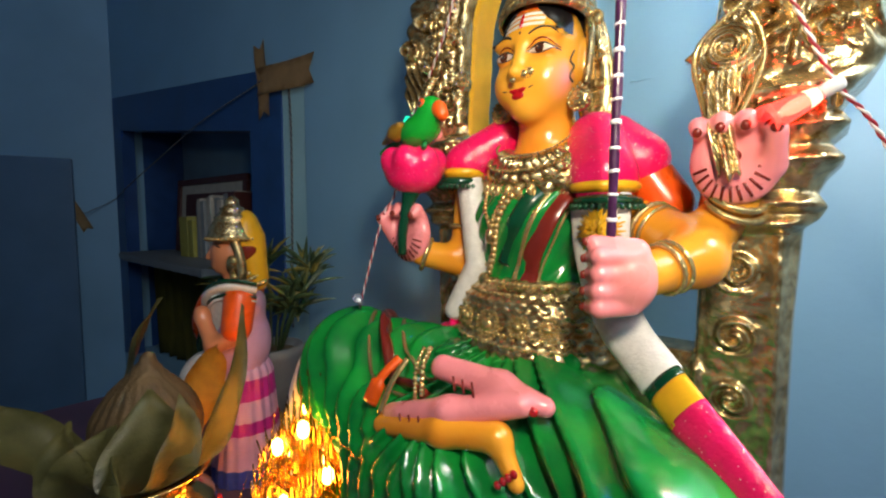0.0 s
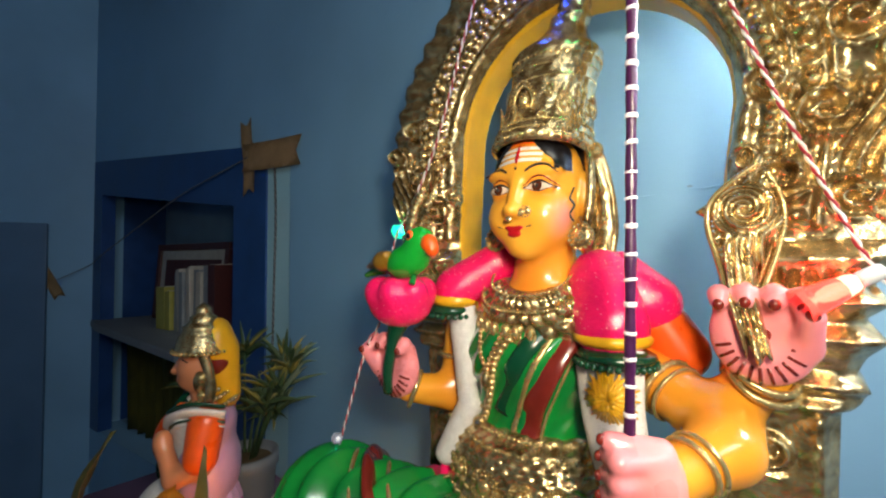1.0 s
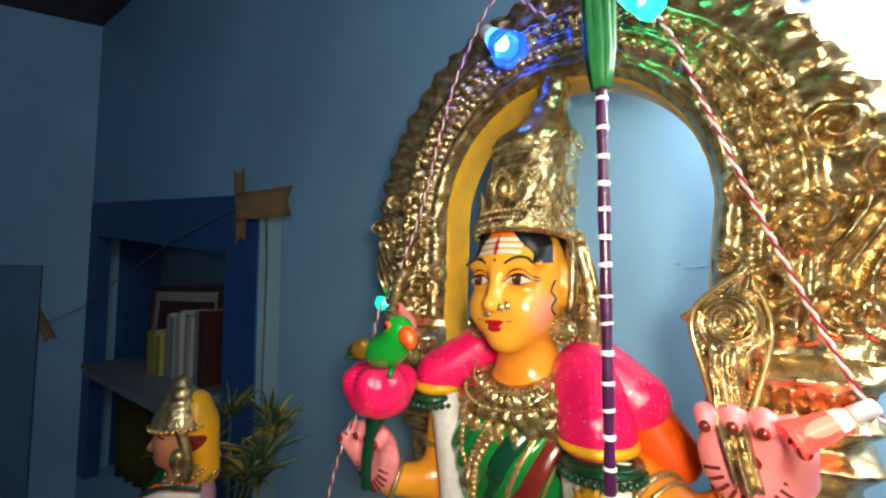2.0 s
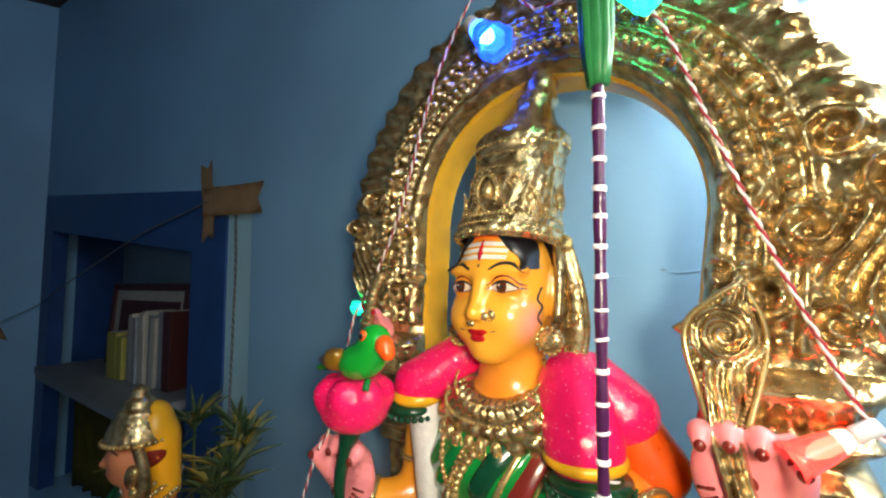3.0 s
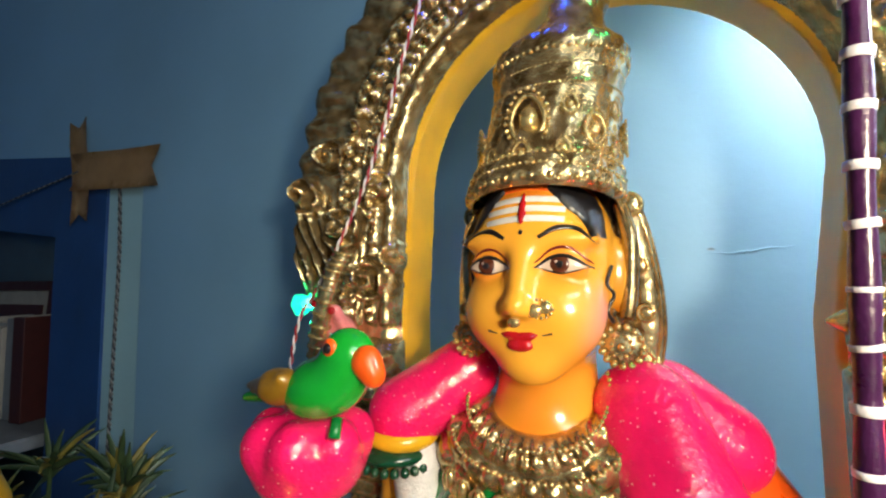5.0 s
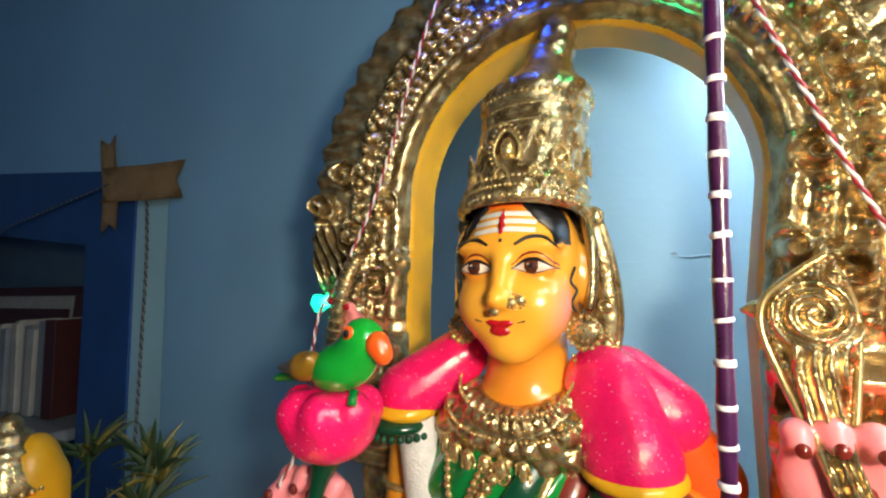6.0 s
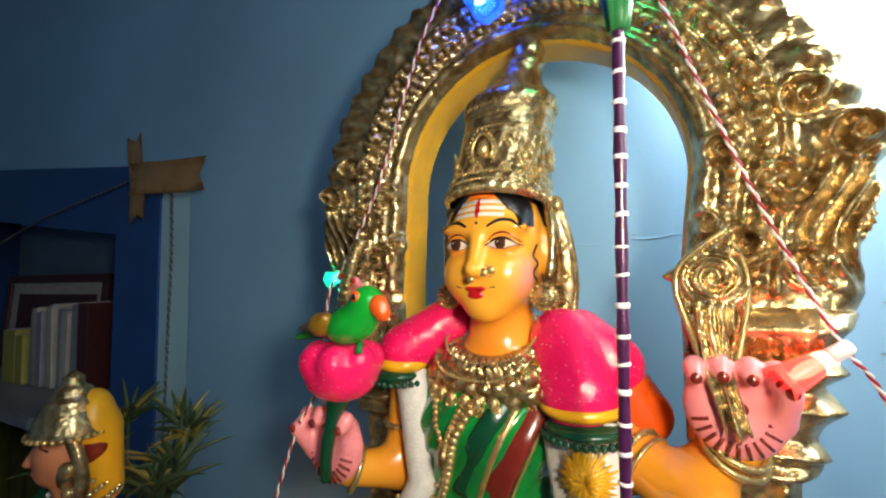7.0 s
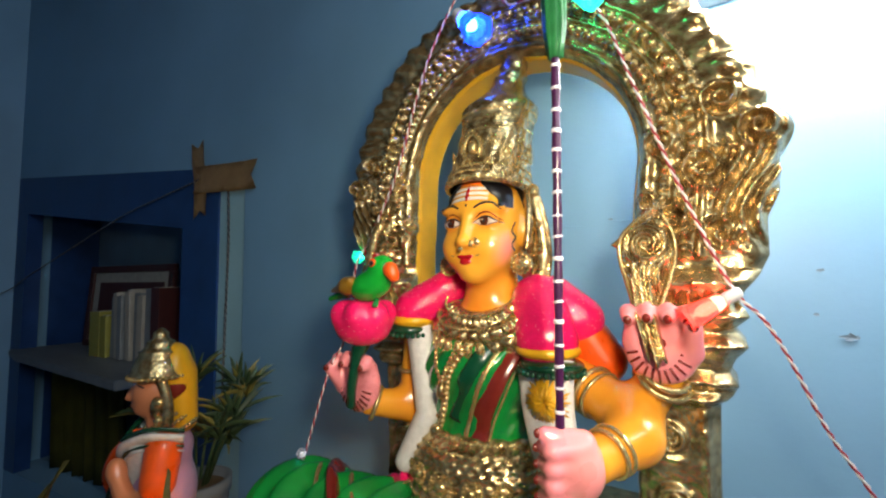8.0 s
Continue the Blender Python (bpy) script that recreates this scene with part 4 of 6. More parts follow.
def draped(pts, radius, mat, lift=0.0, flat=0.5, n=14, beads=0.0, gap=0.008):
    """A band, chain or fold that lies on the trunk."""
    p = spline([(x, 0, z) for x, z in pts], n)
    q = []
    for x, _, z in p:
        q.append(W(x, on_trunk(x, z, lift), z))
    q = np.array(q)
    for _ in range(3):
        q[1:-1, 1] = (q[:-2, 1] + 2 * q[1:-1, 1] + q[2:, 1]) / 4
    if beads:
        st.beads(q, beads, gap, mat, 7)
    else:
        st.tube(q, radius, mat, 10, flat)


# sash across the breast, dark folds, chains
draped([(0.022, 1.20), (0.004, 1.155), (-0.020, 1.10), (-0.030, 1.06)], 0.014, "maroon", 0.001, 0.28)
draped([(0.012, 1.21), (-0.010, 1.16), (-0.036, 1.10), (-0.046, 1.06)], 0.0035, "gold_smooth", 0.002)
draped([(0.032, 1.19), (0.018, 1.15), (-0.004, 1.10), (-0.014, 1.06)], 0.0028, "gold_smooth", 0.002)
draped([(0.022, 1.225), (-0.005, 1.195), (-0.035, 1.15), (-0.060, 1.09)], 0.011, "dark_green", 0.0, 0.35)
draped([(-0.118, 1.23), (-0.128, 1.17), (-0.120, 1.10), (-0.108, 1.075), (-0.092, 1.072), (-0.080, 1.09), (-0.060, 1.15), (-0.035, 1.19), (-0.005, 1.215)], 0.0, "gold_smooth", 0.004, beads=0.0052, gap=0.0088)
draped([(-0.112, 1.23), (-0.120, 1.17), (-0.112, 1.11), (-0.098, 1.086), (-0.084, 1.10), (-0.068, 1.15), (-0.042, 1.19), (-0.010, 1.225)], 0.0, "gold_smooth", 0.003, beads=0.0030, gap=0.0056)
draped([(-0.095, 1.23), (-0.090, 1.18), (-0.075, 1.14), (-0.062, 1.17), (-0.045, 1.205), (-0.02, 1.235)], 0.0, "gold_smooth", 0.003, beads=0.0036, gap=0.0066)
st.ball(W(-0.097, on_trunk(-0.097, 1.066) + 0.004, 1.066), (0.010, 0.006, 0.010), "gold", 12, 8)
st.ball(W(-0.075, on_trunk(-0.075, 1.133) + 0.004, 1.128), (0.006, 0.005, 0.011), "gold", 12, 8)
# collar: a fluted bib, then rows of plates and beads round the neck
bib = Field((-0.14, 0.08, 1.14), (0.07, 0.29, 1.27), 0.0022)
bib.ell((-0.038, 0.180, 1.207), (0.084, 0.051, 0.046))
bib.ell((-0.034, 0.165, 1.278), (0.054, 0.080, 0.052), 0.006, cut=True)


def petals(x, y, z):
    """Rings of long rounded petals that spread from the throat."""
    a, r = np.arctan2(z - 1.285, x + 0.036), np.hypot(x + 0.036, z - 1.285)
    w = 0 * y
    for r0, r1, cnt, off in ((0.052, 0.073, 22, 0.0), (0.075, 0.094, 17, 0.5), (0.096, 0.118, 15, 0.0)):
        t = np.clip((r - r0) / (r1 - r0), 0, 1)
        w = w - 0.0062 * np.sin(np.pi * t) ** 0.7 * np.abs(np.cos(a * cnt + off)) ** 0.8
    return w + 0.002


bib.ripple(petals)
put_field(st, bib, "gold")
for r, dz, br, gp in ((0.053, 1.233, 0.0018, 0.0042), (0.066, 1.215, 0.0019, 0.0044)):
    t = np.linspace(radians(-15), radians(195), 60)
    p = []
    for q in t:
        x = -0.036 + r * 1.02 * math.cos(q)
        z = dz + 0.034 * (1 - math.sin(q)) ** 1.3 - 0.003
        y = 0.170 + (0.064 + 0.22 * (1.235 - dz)) * max(0.15, math.sin(q)) ** 0.6
        p.append(W(x, y, z))
    st.beads(p, br, gp, "gold_smooth", 7)
for k in range(-6, 7):
    a = radians(90 + k * 11)
    x, z = -0.036 + 0.086 * math.cos(a), 1.186 + 0.034 * (1 - math.sin(a)) ** 1.3
    y = on_trunk(max(-0.13, min(0.03, x)), z, 0.004)
    st.ball(W(x, y, z), (0.0042, 0.004, 0.009), "gold_smooth", 8, 6)
    st.tube([W(x + 0.006 * math.cos(q), y, z - 0.001 + 0.010 * math.sin(q)) for q in np.linspace(0, 2 * np.pi, 14)], 0.0013, "gold_smooth", 5)

# belt
bl = Field((-0.20, 0.06, 0.92), (0.12, 0.33, 1.11), 0.003)
bl.ell((-0.045, 0.175, 1.022), (0.112, 0.084, 0.064))
bl.ell((-0.035, 0.185, 0.985), (0.118, 0.088, 0.045), 0.02)
bl.ell((-0.062, 0.240, 1.020), (0.030, 0.020, 0.034), 0.01)
bl.ripple(lambda x, y, z: 0.0018 * np.sin(x * 420) * np.sin(z * 380) + 0.0012 * np.cos(z * 520) + 0 * y)
put_field(st, bl, "gold")


def on_belt(x, z):
    col = bl.f[int(round((x - bl.lo[0]) / bl.h)), :, int(round((z - bl.lo[2]) / bl.h))]
    ins = np.nonzero(col < 0)[0]
    return bl.lo[1] + bl.h * ins[-1] if len(ins) else 0.22


for z, br in ((1.066, 0.0030), (1.054, 0.0022), (1.006, 0.0026), (0.994, 0.0022), (0.972, 0.0034)):
    p = []
    for x in np.linspace(-0.145, 0.046, 50):
        p.append(W(x, on_belt(x, z) + 0.001, z))
    st.beads(p, br, br * 2.2, "gold_smooth", 6)
for x, z, r in ((-0.062, 1.015, 0.018), (-0.105, 1.018, 0.012), (-0.018, 1.018, 0.012), (0.018, 1.02, 0.011), (-0.135, 1.015, 0.010)):
    y = on_belt(x, z)
    st.ball(W(x, y + 0.002, z), (r * 0.55, 0.006, r * 0.55), "gold_smooth", 12, 8)
    for rr in (0.75, 1.0):
        st.beads([W(x + r * rr * math.cos(q), on_belt(x + r * rr * math.cos(q), z + r * rr * math.sin(q)) + 0.002, z + r * rr * math.sin(q)) for q in np.linspace(0, 2 * np.pi, 30)], 0.0022, 0.0052, "gold_smooth", 6)

# green cloth showing through the scalloped hem of the belt
for x, z in ((0.045, 0.985), (0.005, 0.980), (-0.125, 0.985), (-0.16, 0.99)):
    y = on_belt(max(-0.15, min(0.06, x)), z)
    st.ball(W(x, y - 0.001, z), (0.013, 0.005, 0.011), "green", 14, 8)
    st.beads([W(x + 0.016 * math.cos(q), y + 0.001, z + 0.014 * math.sin(q)) for q in np.linspace(0, np.pi, 18)], 0.0022, 0.005, "gold_smooth", 6)

# folded legs under pleated green cloth
lg = Field((-0.47, 0.04, TABLE - 0.004), (0.47, 0.52, 1.04), 0.0042)
lg.ell((-0.05, 0.19, 0.92), (0.15, 0.13, 0.065))
lg.rod((-0.10, 0.24, 0.918), (-0.285, 0.295, 0.935), 0.070, 0.064, 0.03)
lg.ell((-0.297, 0.295, 0.933), (0.064, 0.080, 0.066), 0.03)
lg.rod((0.02, 0.25, 0.912), (0.165, 0.335, 0.905), 0.075, 0.060, 0.03)
lg.ell((0.175, 0.345, 0.895), (0.060, 0.075, 0.065), 0.03)
lg.rod((-0.305, 0.33, 0.89), (-0.02, 0.38, 0.875), 0.050, 0.05, 0.03)
lg.ell((-0.04, 0.25, 0.74), (0.28, 0.15, 0.17), 0.05)
lg.ell((-0.05, 0.34, 0.77), (0.17, 0.085, 0.17), 0.04)


def pleat(x, y, z):
    a = np.arctan2(z - 1.03, np.abs(x + 0.05) + 0.04 + 0 * y)
    right = 0.0075 * np.sin(a * 42 + 6 * np.sin(3 * (x + 0.05)))
    left = 0.0060 * np.sin(2 * np.pi * (x + 0.75 * (z - 0.93) - 2.2 * (z - 0.93) ** 2 / 0.1 * 0.1 + 0.25 * y) / 0.036)
    w = np.clip((-0.10 - x) / 0.04, 0, 1)
    up = right * (1 - w) + left * w
    fan = 0.0075 * np.sin((x + 0.05) / (0.55 + (1.05 - z)) * 150 + 0 * y)
    k = np.clip((0.90 - z) / 0.05, 0, 1)
    return (up * (1 - k) + fan * k) * np.clip((y - 0.16) / 0.05, 0, 1)


lg.ripple(pleat)
put_field(st, lg, "green")


def on_legs(x, z):
    col = lg.f[int(round((x - lg.lo[0]) / lg.h)), :, int(round((z - lg.lo[2]) / lg.h))]
    ins = np.nonzero(col < 0)[0]
    return lg.lo[1] + lg.h * ins[-1] if len(ins) else 0.25


def on_lap(x, v):
    col = lg.f[int(round((x - lg.lo[0]) / lg.h)), int(round((v - lg.lo[1]) / lg.h)), :]
    ins = np.nonzero(col < 0)[0]
    return lg.lo[2] + lg.h * ins[-1] if len(ins) else 0.95


def lapped(pts, radius, mat, flat=0.4, lift=0.002):
    p = spline([(x, v, 0) for x, v in pts], 10)
    q = np.array([W(x, v, on_lap(x, v) + lift) for x, v, _ in p])
    for _ in range(4):
        q[1:-1, 2] = (q[:-2, 2] + 2 * q[1:-1, 2] + q[2:, 2]) / 4
    st.tube(q, radius, mat, 10, flat)


lapped([(-0.27, 0.22), (-0.235, 0.28), (-0.17, 0.33), (-0.09, 0.345)], 0.017, "maroon")
lapped([(-0.285, 0.235), (-0.25, 0.30), (-0.18, 0.352), (-0.09, 0.365)], 0.004, "gold_smooth", 0.7)
lapped([(-0.25, 0.21), (-0.215, 0.265), (-0.16, 0.31), (-0.09, 0.32)], 0.004, "gold_smooth", 0.7)
lapped([(-0.27, 0.20), (-0.20, 0.21), (-0.14, 0.23)], 0.014, "pink", 0.5)

# crossed feet
ft = Field((-0.20, 0.25, 0.82), (0.14, 0.50, 1.05), 0.0032)
ft.rod((-0.050, 0.360, 0.987), (0.020, 0.350, 0.982), 0.014, 0.015, 0.014)
ft.rod((0.020, 0.350, 0.980), (0.066, 0.345, 0.972), 0.015, 0.010, 0.01)
ft.rod((-0.100, 0.390, 0.930), (-0.02, 0.385, 0.955), 0.012, 0.015, 0.01)
ft.rod((-0.02, 0.385, 0.955), (0.050, 0.362, 0.975), 0.015, 0.012, 0.01)
put_field(st, ft, "palm")
sole = Field((-0.20, 0.25, 0.80), (0.14, 0.50, 1.0), 0.0032)
sole.rod((-0.108, 0.398, 0.918), (-0.02, 0.395, 0.938), 0.011, 0.015, 0.01)
sole.rod((-0.02, 0.395, 0.938), (0.035, 0.380, 0.945), 0.015, 0.014, 0.01)
sole.rod((0.035, 0.380, 0.945), (0.060, 0.385, 0.912), 0.012, 0.008, 0.01)
put_field(st, sole, "skin")
st.ball(W(0.062, 0.362, 0.972), (0.006, 0.004, 0.005), "red", 10, 7)
for k in range(4):
    st.ball(W(0.062 - 0.005 * k, 0.393 + 0.001 * k, 0.926 - 0.005 * k), (0.004, 0.003, 0.004), "red", 8, 6)
for k in range(3):
    st.tube([W(-0.075 + 0.014 * k, 0.403, 0.942 + 0.003 * k), W(-0.069 + 0.014 * k, 0.406, 0.930 + 0.003 * k)], 0.0012, "maroon", 5)
    st.tube([W(-0.020 + 0.012 * k, 0.379, 0.990), W(-0.016 + 0.012 * k, 0.381, 0.976)], 0.0012, "maroon", 5)
st.beads(spline([W(-0.070, 0.360, 1.004), W(-0.062, 0.380, 0.992), W(-0.060, 0.384, 0.972), W(-0.066, 0.378, 0.955)], 8), 0.0036, 0.0066, "gold_smooth", 7)
st.beads(spline([W(-0.080, 0.360, 1.002), W(-0.072, 0.380, 0.988), W(-0.070, 0.384, 0.968), W(-0.076, 0.378, 0.950)], 8), 0.0028, 0.0055, "gold_smooth", 7)
st.tube(spline([W(-0.115, 0.365, 0.985), W(-0.125, 0.385, 0.965), W(-0.135, 0.395, 0.935)], 8), [0.006] * 10 + [0.011] * 7, "orange", 8, 0.6)
st.tube(spline([W(-0.095, 0.372, 0.990), W(-0.102, 0.390, 0.965), W(-0.112, 0.400, 0.93)], 8), 0.004, "gold_smooth", 8, 0.6)

# sleeves
sl = Field((-0.20, 0.08, 1.13), (0.14, 0.28, 1.32), 0.0032)
sl.rod((0.038, 0.170, 1.248), (0.058, 0.195, 1.200), 0.036, 0.039, 0.01)
sl.rod((-0.098, 0.175, 1.268), (-0.144, 0.205, 1.232), 0.027, 0.031, 0.01)
put_field(st, sl, "pink")
for s, c0, c1, r in ((1, (0.058, 0.195, 1.192), (0.064, 0.200, 1.172), 0.0405), (-1, (-0.144, 0.207, 1.220), (-0.149, 0.211, 1.205), 0.0310)):
    c0, c1 = np.array(c0), np.array(c1)
    d = (c1 - c0)
    for j, mat in enumerate(("yellow", "dark_green")):
        b = Field((-0.20, 0.08, 1.10), (0.14, 0.28, 1.30), 0.0032)
        e = c0 + d * (0.2 + 0.85 * j)
        b.ell(e, (r, r, 0.013 - 0.003 * j), 0.004)
        put_field(st, b, mat)
    st.beads([W(c1[0] + r * math.cos(q), c1[1] + r * math.sin(q), c1[2] - 0.008) for q in np.linspace(0, 2 * np.pi, 60)], 0.004, 0.008, "dark_green", 6)
orf = Field((0.03, 0.05, 1.10), (0.20, 0.25, 1.32), 0.0035)
orf.rod((0.070, 0.145, 1.235), (0.112, 0.135, 1.170), 0.028, 0.030, 0.01)
put_field(st, orf, "orange")
pkb = Field((0.02, 0.05, 1.14), (0.16, 0.25, 1.34), 0.0035)
pkb.rod((0.050, 0.15, 1.246), (0.084, 0.146, 1.222), 0.036, 0.034, 0.01)
put_field(st, pkb, "pink")

# arms
ar = Field((-0.30, 0.06, 1.00), (0.27, 0.36, 1.24), 0.0035)
ar.rod((0.085, 0.165, 1.150), (0.158, 0.205, 1.120), 0.026, 0.029, 0.015)
ar.rod((0.158, 0.205, 1.120), (0.165, 0.235, 1.112), 0.029, 0.026, 0.015)
ar.rod((0.162, 0.232, 1.112), (0.135, 0.285, 1.098), 0.026, 0.020, 0.015)
ar.rod((0.165, 0.17, 1.135), (0.188, 0.188, 1.17), 0.026, 0.021, 0.015)
ar.rod((-0.150, 0.180, 1.195), (-0.160, 0.185, 1.090), 0.026, 0.025, 0.015)
ar.rod((-0.160, 0.190, 1.085), (-0.192, 0.25, 1.10), 0.025, 0.019, 0.015)
ar.rod((-0.150, 0.15, 1.22), (-0.215, 0.15, 1.24), 0.026, 0.022, 0.015)
ar.rod((-0.215, 0.15, 1.24), (-0.232, 0.175, 1.27), 0.022, 0.018, 0.015)
put_field(st, ar, "skin")


def bangle(c, axis, r, mat="gold_smooth", w=0.0035, beads=True):
    c, axis = np.array(c), np.array(axis, float) / np.linalg.norm(axis)
    s = np.cross(axis, (0.3, 0.2, 1))
    s /= np.linalg.norm(s)
    t = np.cross(axis, s)
    ring = [W(*(c + r * (math.cos(q) * s + math.sin(q) * t))) for q in np.linspace(0, 2 * np.pi, 36)]
    st.tube(ring, w, mat, 8)
    if beads:
        st.beads([tuple(p) for p in ring], w * 1.15, w * 2.4, mat, 6)


bangle((0.144, 0.268, 1.103), (-0.027, 0.053, -0.014), 0.0235, w=0.0028)
bangle((0.148, 0.260, 1.105), (-0.027, 0.053, -0.014), 0.0245, w=0.0025, beads=False)
bangle((0.108, 0.178, 1.140), (0.073, 0.04, -0.03), 0.029)
bangle((0.118, 0.184, 1.136), (0.073, 0.04, -0.03), 0.029, w=0.0025, beads=False)
bangle((0.188, 0.186, 1.165), (0.025, 0.025, 0.04), 0.027)
bangle((0.189, 0.190, 1.172), (0.02, 0.02, 0.04), 0.025)
bangle((-0.186, 0.245, 1.098), (-0.042, 0.035, 0.02), 0.023)
bangle((-0.155, 0.183, 1.14), (0, 0, 1), 0.028)

# fist round the cane
fs = Field((0.06, 0.25, 1.04), (0.18, 0.36, 1.16), 0.0024)
fs.ell((0.120, 0.298, 1.096), (0.029, 0.026, 0.034), 0.012)
for k in range(4):
    z = 1.118 - 0.0155 * k
    fs.rod((0.134 - 0.002 * k, 0.303, z), (0.108, 0.325, z - 0.002), 0.0090, 0.0092, 0.004)
    fs.rod((0.108, 0.326, z - 0.002), (0.093, 0.311, z - 0.004), 0.0090, 0.0072, 0.002)
fs.rod((0.130, 0.300, 1.122), (0.098, 0.318, 1.128), 0.011, 0.008, 0.004)
put_field(st, fs, "palm")
for k in range(4):
    st.ball(W(0.0880, 0.3165, 1.1135 - 0.0155 * k), (0.0032, 0.0042, 0.0044), "maroon", 10, 7)
st.ball(W(0.0925, 0.3225, 1.1295), (0.0038, 0.0046, 0.0046), "maroon", 10, 7)


def open_palm(c, s, tilt):
    """A raised open palm with curled fingers, red nails and dark henna strokes."""
    c = np.array(c)
    f = Field(c - (0.065, 0.05, 0.065), c + (0.065, 0.06, 0.085), 0.0026)
    f.ell(c, (0.038, 0.017, 0.042), 0.01, lean=tilt)
    f.ell(c + (0.0, 0.019, 0.012), (0.022, 0.010, 0.026), 0.008, cut=True)
    for k, (dx, l) in enumerate(((-0.026, 0.022), (-0.009, 0.030), (0.009, 0.028), (0.025, 0.022))):
        a, b = c + (dx, 0.004, 0.026), c + (dx * 1.1, 0.014, 0.028 + 0.35 * l)
        f.rod(a, b, 0.0090, 0.0078, 0.006)
        f.rod(b, b + (s * 0.001, 0.006, -0.007), 0.0078, 0.0068, 0.005)
    f.rod(c + (s * 0.030, 0.004, -0.005), c + (s * 0.034, 0.026, 0.022), 0.011, 0.008, 0.008)
    put_field(st, f, "palm")
    for dx, l in ((-0.026, 0.022), (-0.009, 0.030), (0.009, 0.028), (0.025, 0.022)):
        st.ball(W(*(c + (dx * 1.1 + s * 0.001, 0.0255, 0.020 + 0.35 * l))), (0.0045, 0.004, 0.005), "maroon", 8, 6)
    st.ball(W(*(c + (s * 0.034, 0.033, 0.024))), (0.005, 0.004, 0.005), "maroon", 8, 6)
    st.ball(W(*(c + (0.002, 0.017, 0.004))), (0.006, 0.002, 0.006), "maroon", 10, 6)
    for k in range(11):
        q = radians(195 + 15 * k)
        p = [W(c[0] + e * 0.036 * math.cos(q), c[1] + 0.0172 * math.sqrt(max(0, 1 - e * e * 0.93)) + 0.0008, c[2] + e * 0.042 * math.sin(q)) for e in (0.58, 0.74, 0.92)]
        st.tube(p, 0.0015, "maroon", 5)


open_palm((0.188, 0.205, 1.205), 1, 12)
open_palm((-0.203, 0.262, 1.128), -1, -8)
rear = Field((-0.28, 0.13, 1.23), (-0.19, 0.23, 1.34), 0.0028)
rear.ell((-0.235, 0.182, 1.285), (0.022, 0.014, 0.026), 0.01)
for k in range(3):
    rear.rod((-0.243 + 0.010 * k, 0.19, 1.30), (-0.240 + 0.010 * k, 0.205, 1.322 - 0.003 * k), 0.0065, 0.0055, 0.004)
put_field(st, rear, "palm")
for k in range(3):
    st.ball(W(-0.240 + 0.010 * k, 0.211, 1.322 - 0.003 * k), (0.004, 0.003, 0.004), "red", 8, 6)

# golden noose and goad in the raised palms
gd = Field((0.12, 0.16, 1.17), (0.23, 0.27, 1.39), 0.0022)
gd.ell((0.177, 0.194, 1.306), (0.026, 0.013, 0.036), 0.006)
gd.rod((0.186, 0.191, 1.325), (0.189, 0.186, 1.366), 0.013, 0.003, 0.010)
gd.rod((0.176, 0.199, 1.285), (0.177, 0.216, 1.235), 0.015, 0.009, 0.010)
gd.rod((0.177, 0.216, 1.235), (0.188, 0.228, 1.193), 0.010, 0.007, 0.008)


def ridges(x, y, z):
    xc = np.interp(z, [1.19, 1.235, 1.28, 1.33, 1.37], [0.188, 0.177, 0.172, 0.178, 0.189])
    r = np.hypot(x - 0.178, z - 1.316)
    curl = np.cos(2 * np.pi * r / 0.0095 - np.arctan2(z - 1.316, x - 0.178))
    k = np.clip((z - 1.288) / 0.012, 0, 1) * np.clip((1.345 - z) / 0.012, 0, 1)
    return -0.0030 * (k * curl + (1 - k) * np.cos(2 * np.pi * (x - xc) / 0.0088)) * np.clip((y - 0.185) / 0.008, 0, 1)


gd.ripple(ridges)
put_field(st, gd, "gold")
edge_l = spline([W(0.188, 0.198, 1.356), W(0.170, 0.198, 1.343), W(0.152, 0.196, 1.325), W(0.149, 0.197, 1.303), W(0.156, 0.202, 1.275), W(0.166, 0.214, 1.243)], 12)
st.tube(edge_l, 0.0030, "gold_smooth", 8)
st.beads(edge_l + np.array([0.005, -0.0035, 0]), 0.0019, 0.0046, "gold_smooth", 6)
edge_r = spline([W(0.192, 0.188, 1.352), W(0.202, 0.184, 1.330), W(0.205, 0.184, 1.305), W(0.199, 0.196, 1.275), W(0.190, 0.214, 1.243)], 12)
st.tube(edge_r, 0.0026, "gold_smooth", 8)
st.beads(edge_r + np.array([-0.005, -0.0035, 0]), 0.0016, 0.0042, "gold_smooth", 6)
st.lathe([(0.010, 0), (0.009, 0.004), (0.0065, 0.006), (0.0075, 0.010), (0.0045, 0.014), (0.001, 0.019)], "gold_smooth", 16, Matrix.Translation(W(0.157, 0.188, 1.317)) @ Matrix.Rotation(radians(-90), 4, "Y"))
goad = [W(-0.243, 0.205, 1.262), W(-0.237, 0.207, 1.30), W(-0.225, 0.205, 1.345), W(-0.215, 0.20, 1.368)]
gp_ = spline(goad, 12)
st.tube(gp_, 0.0085, "gold", 12)
for k in range(0, len(gp_), 3):
    st.tube([gp_[k], gp_[k] + np.array([0.0006, 0, 0.0022])], 0.0105, "gold_smooth", 12)

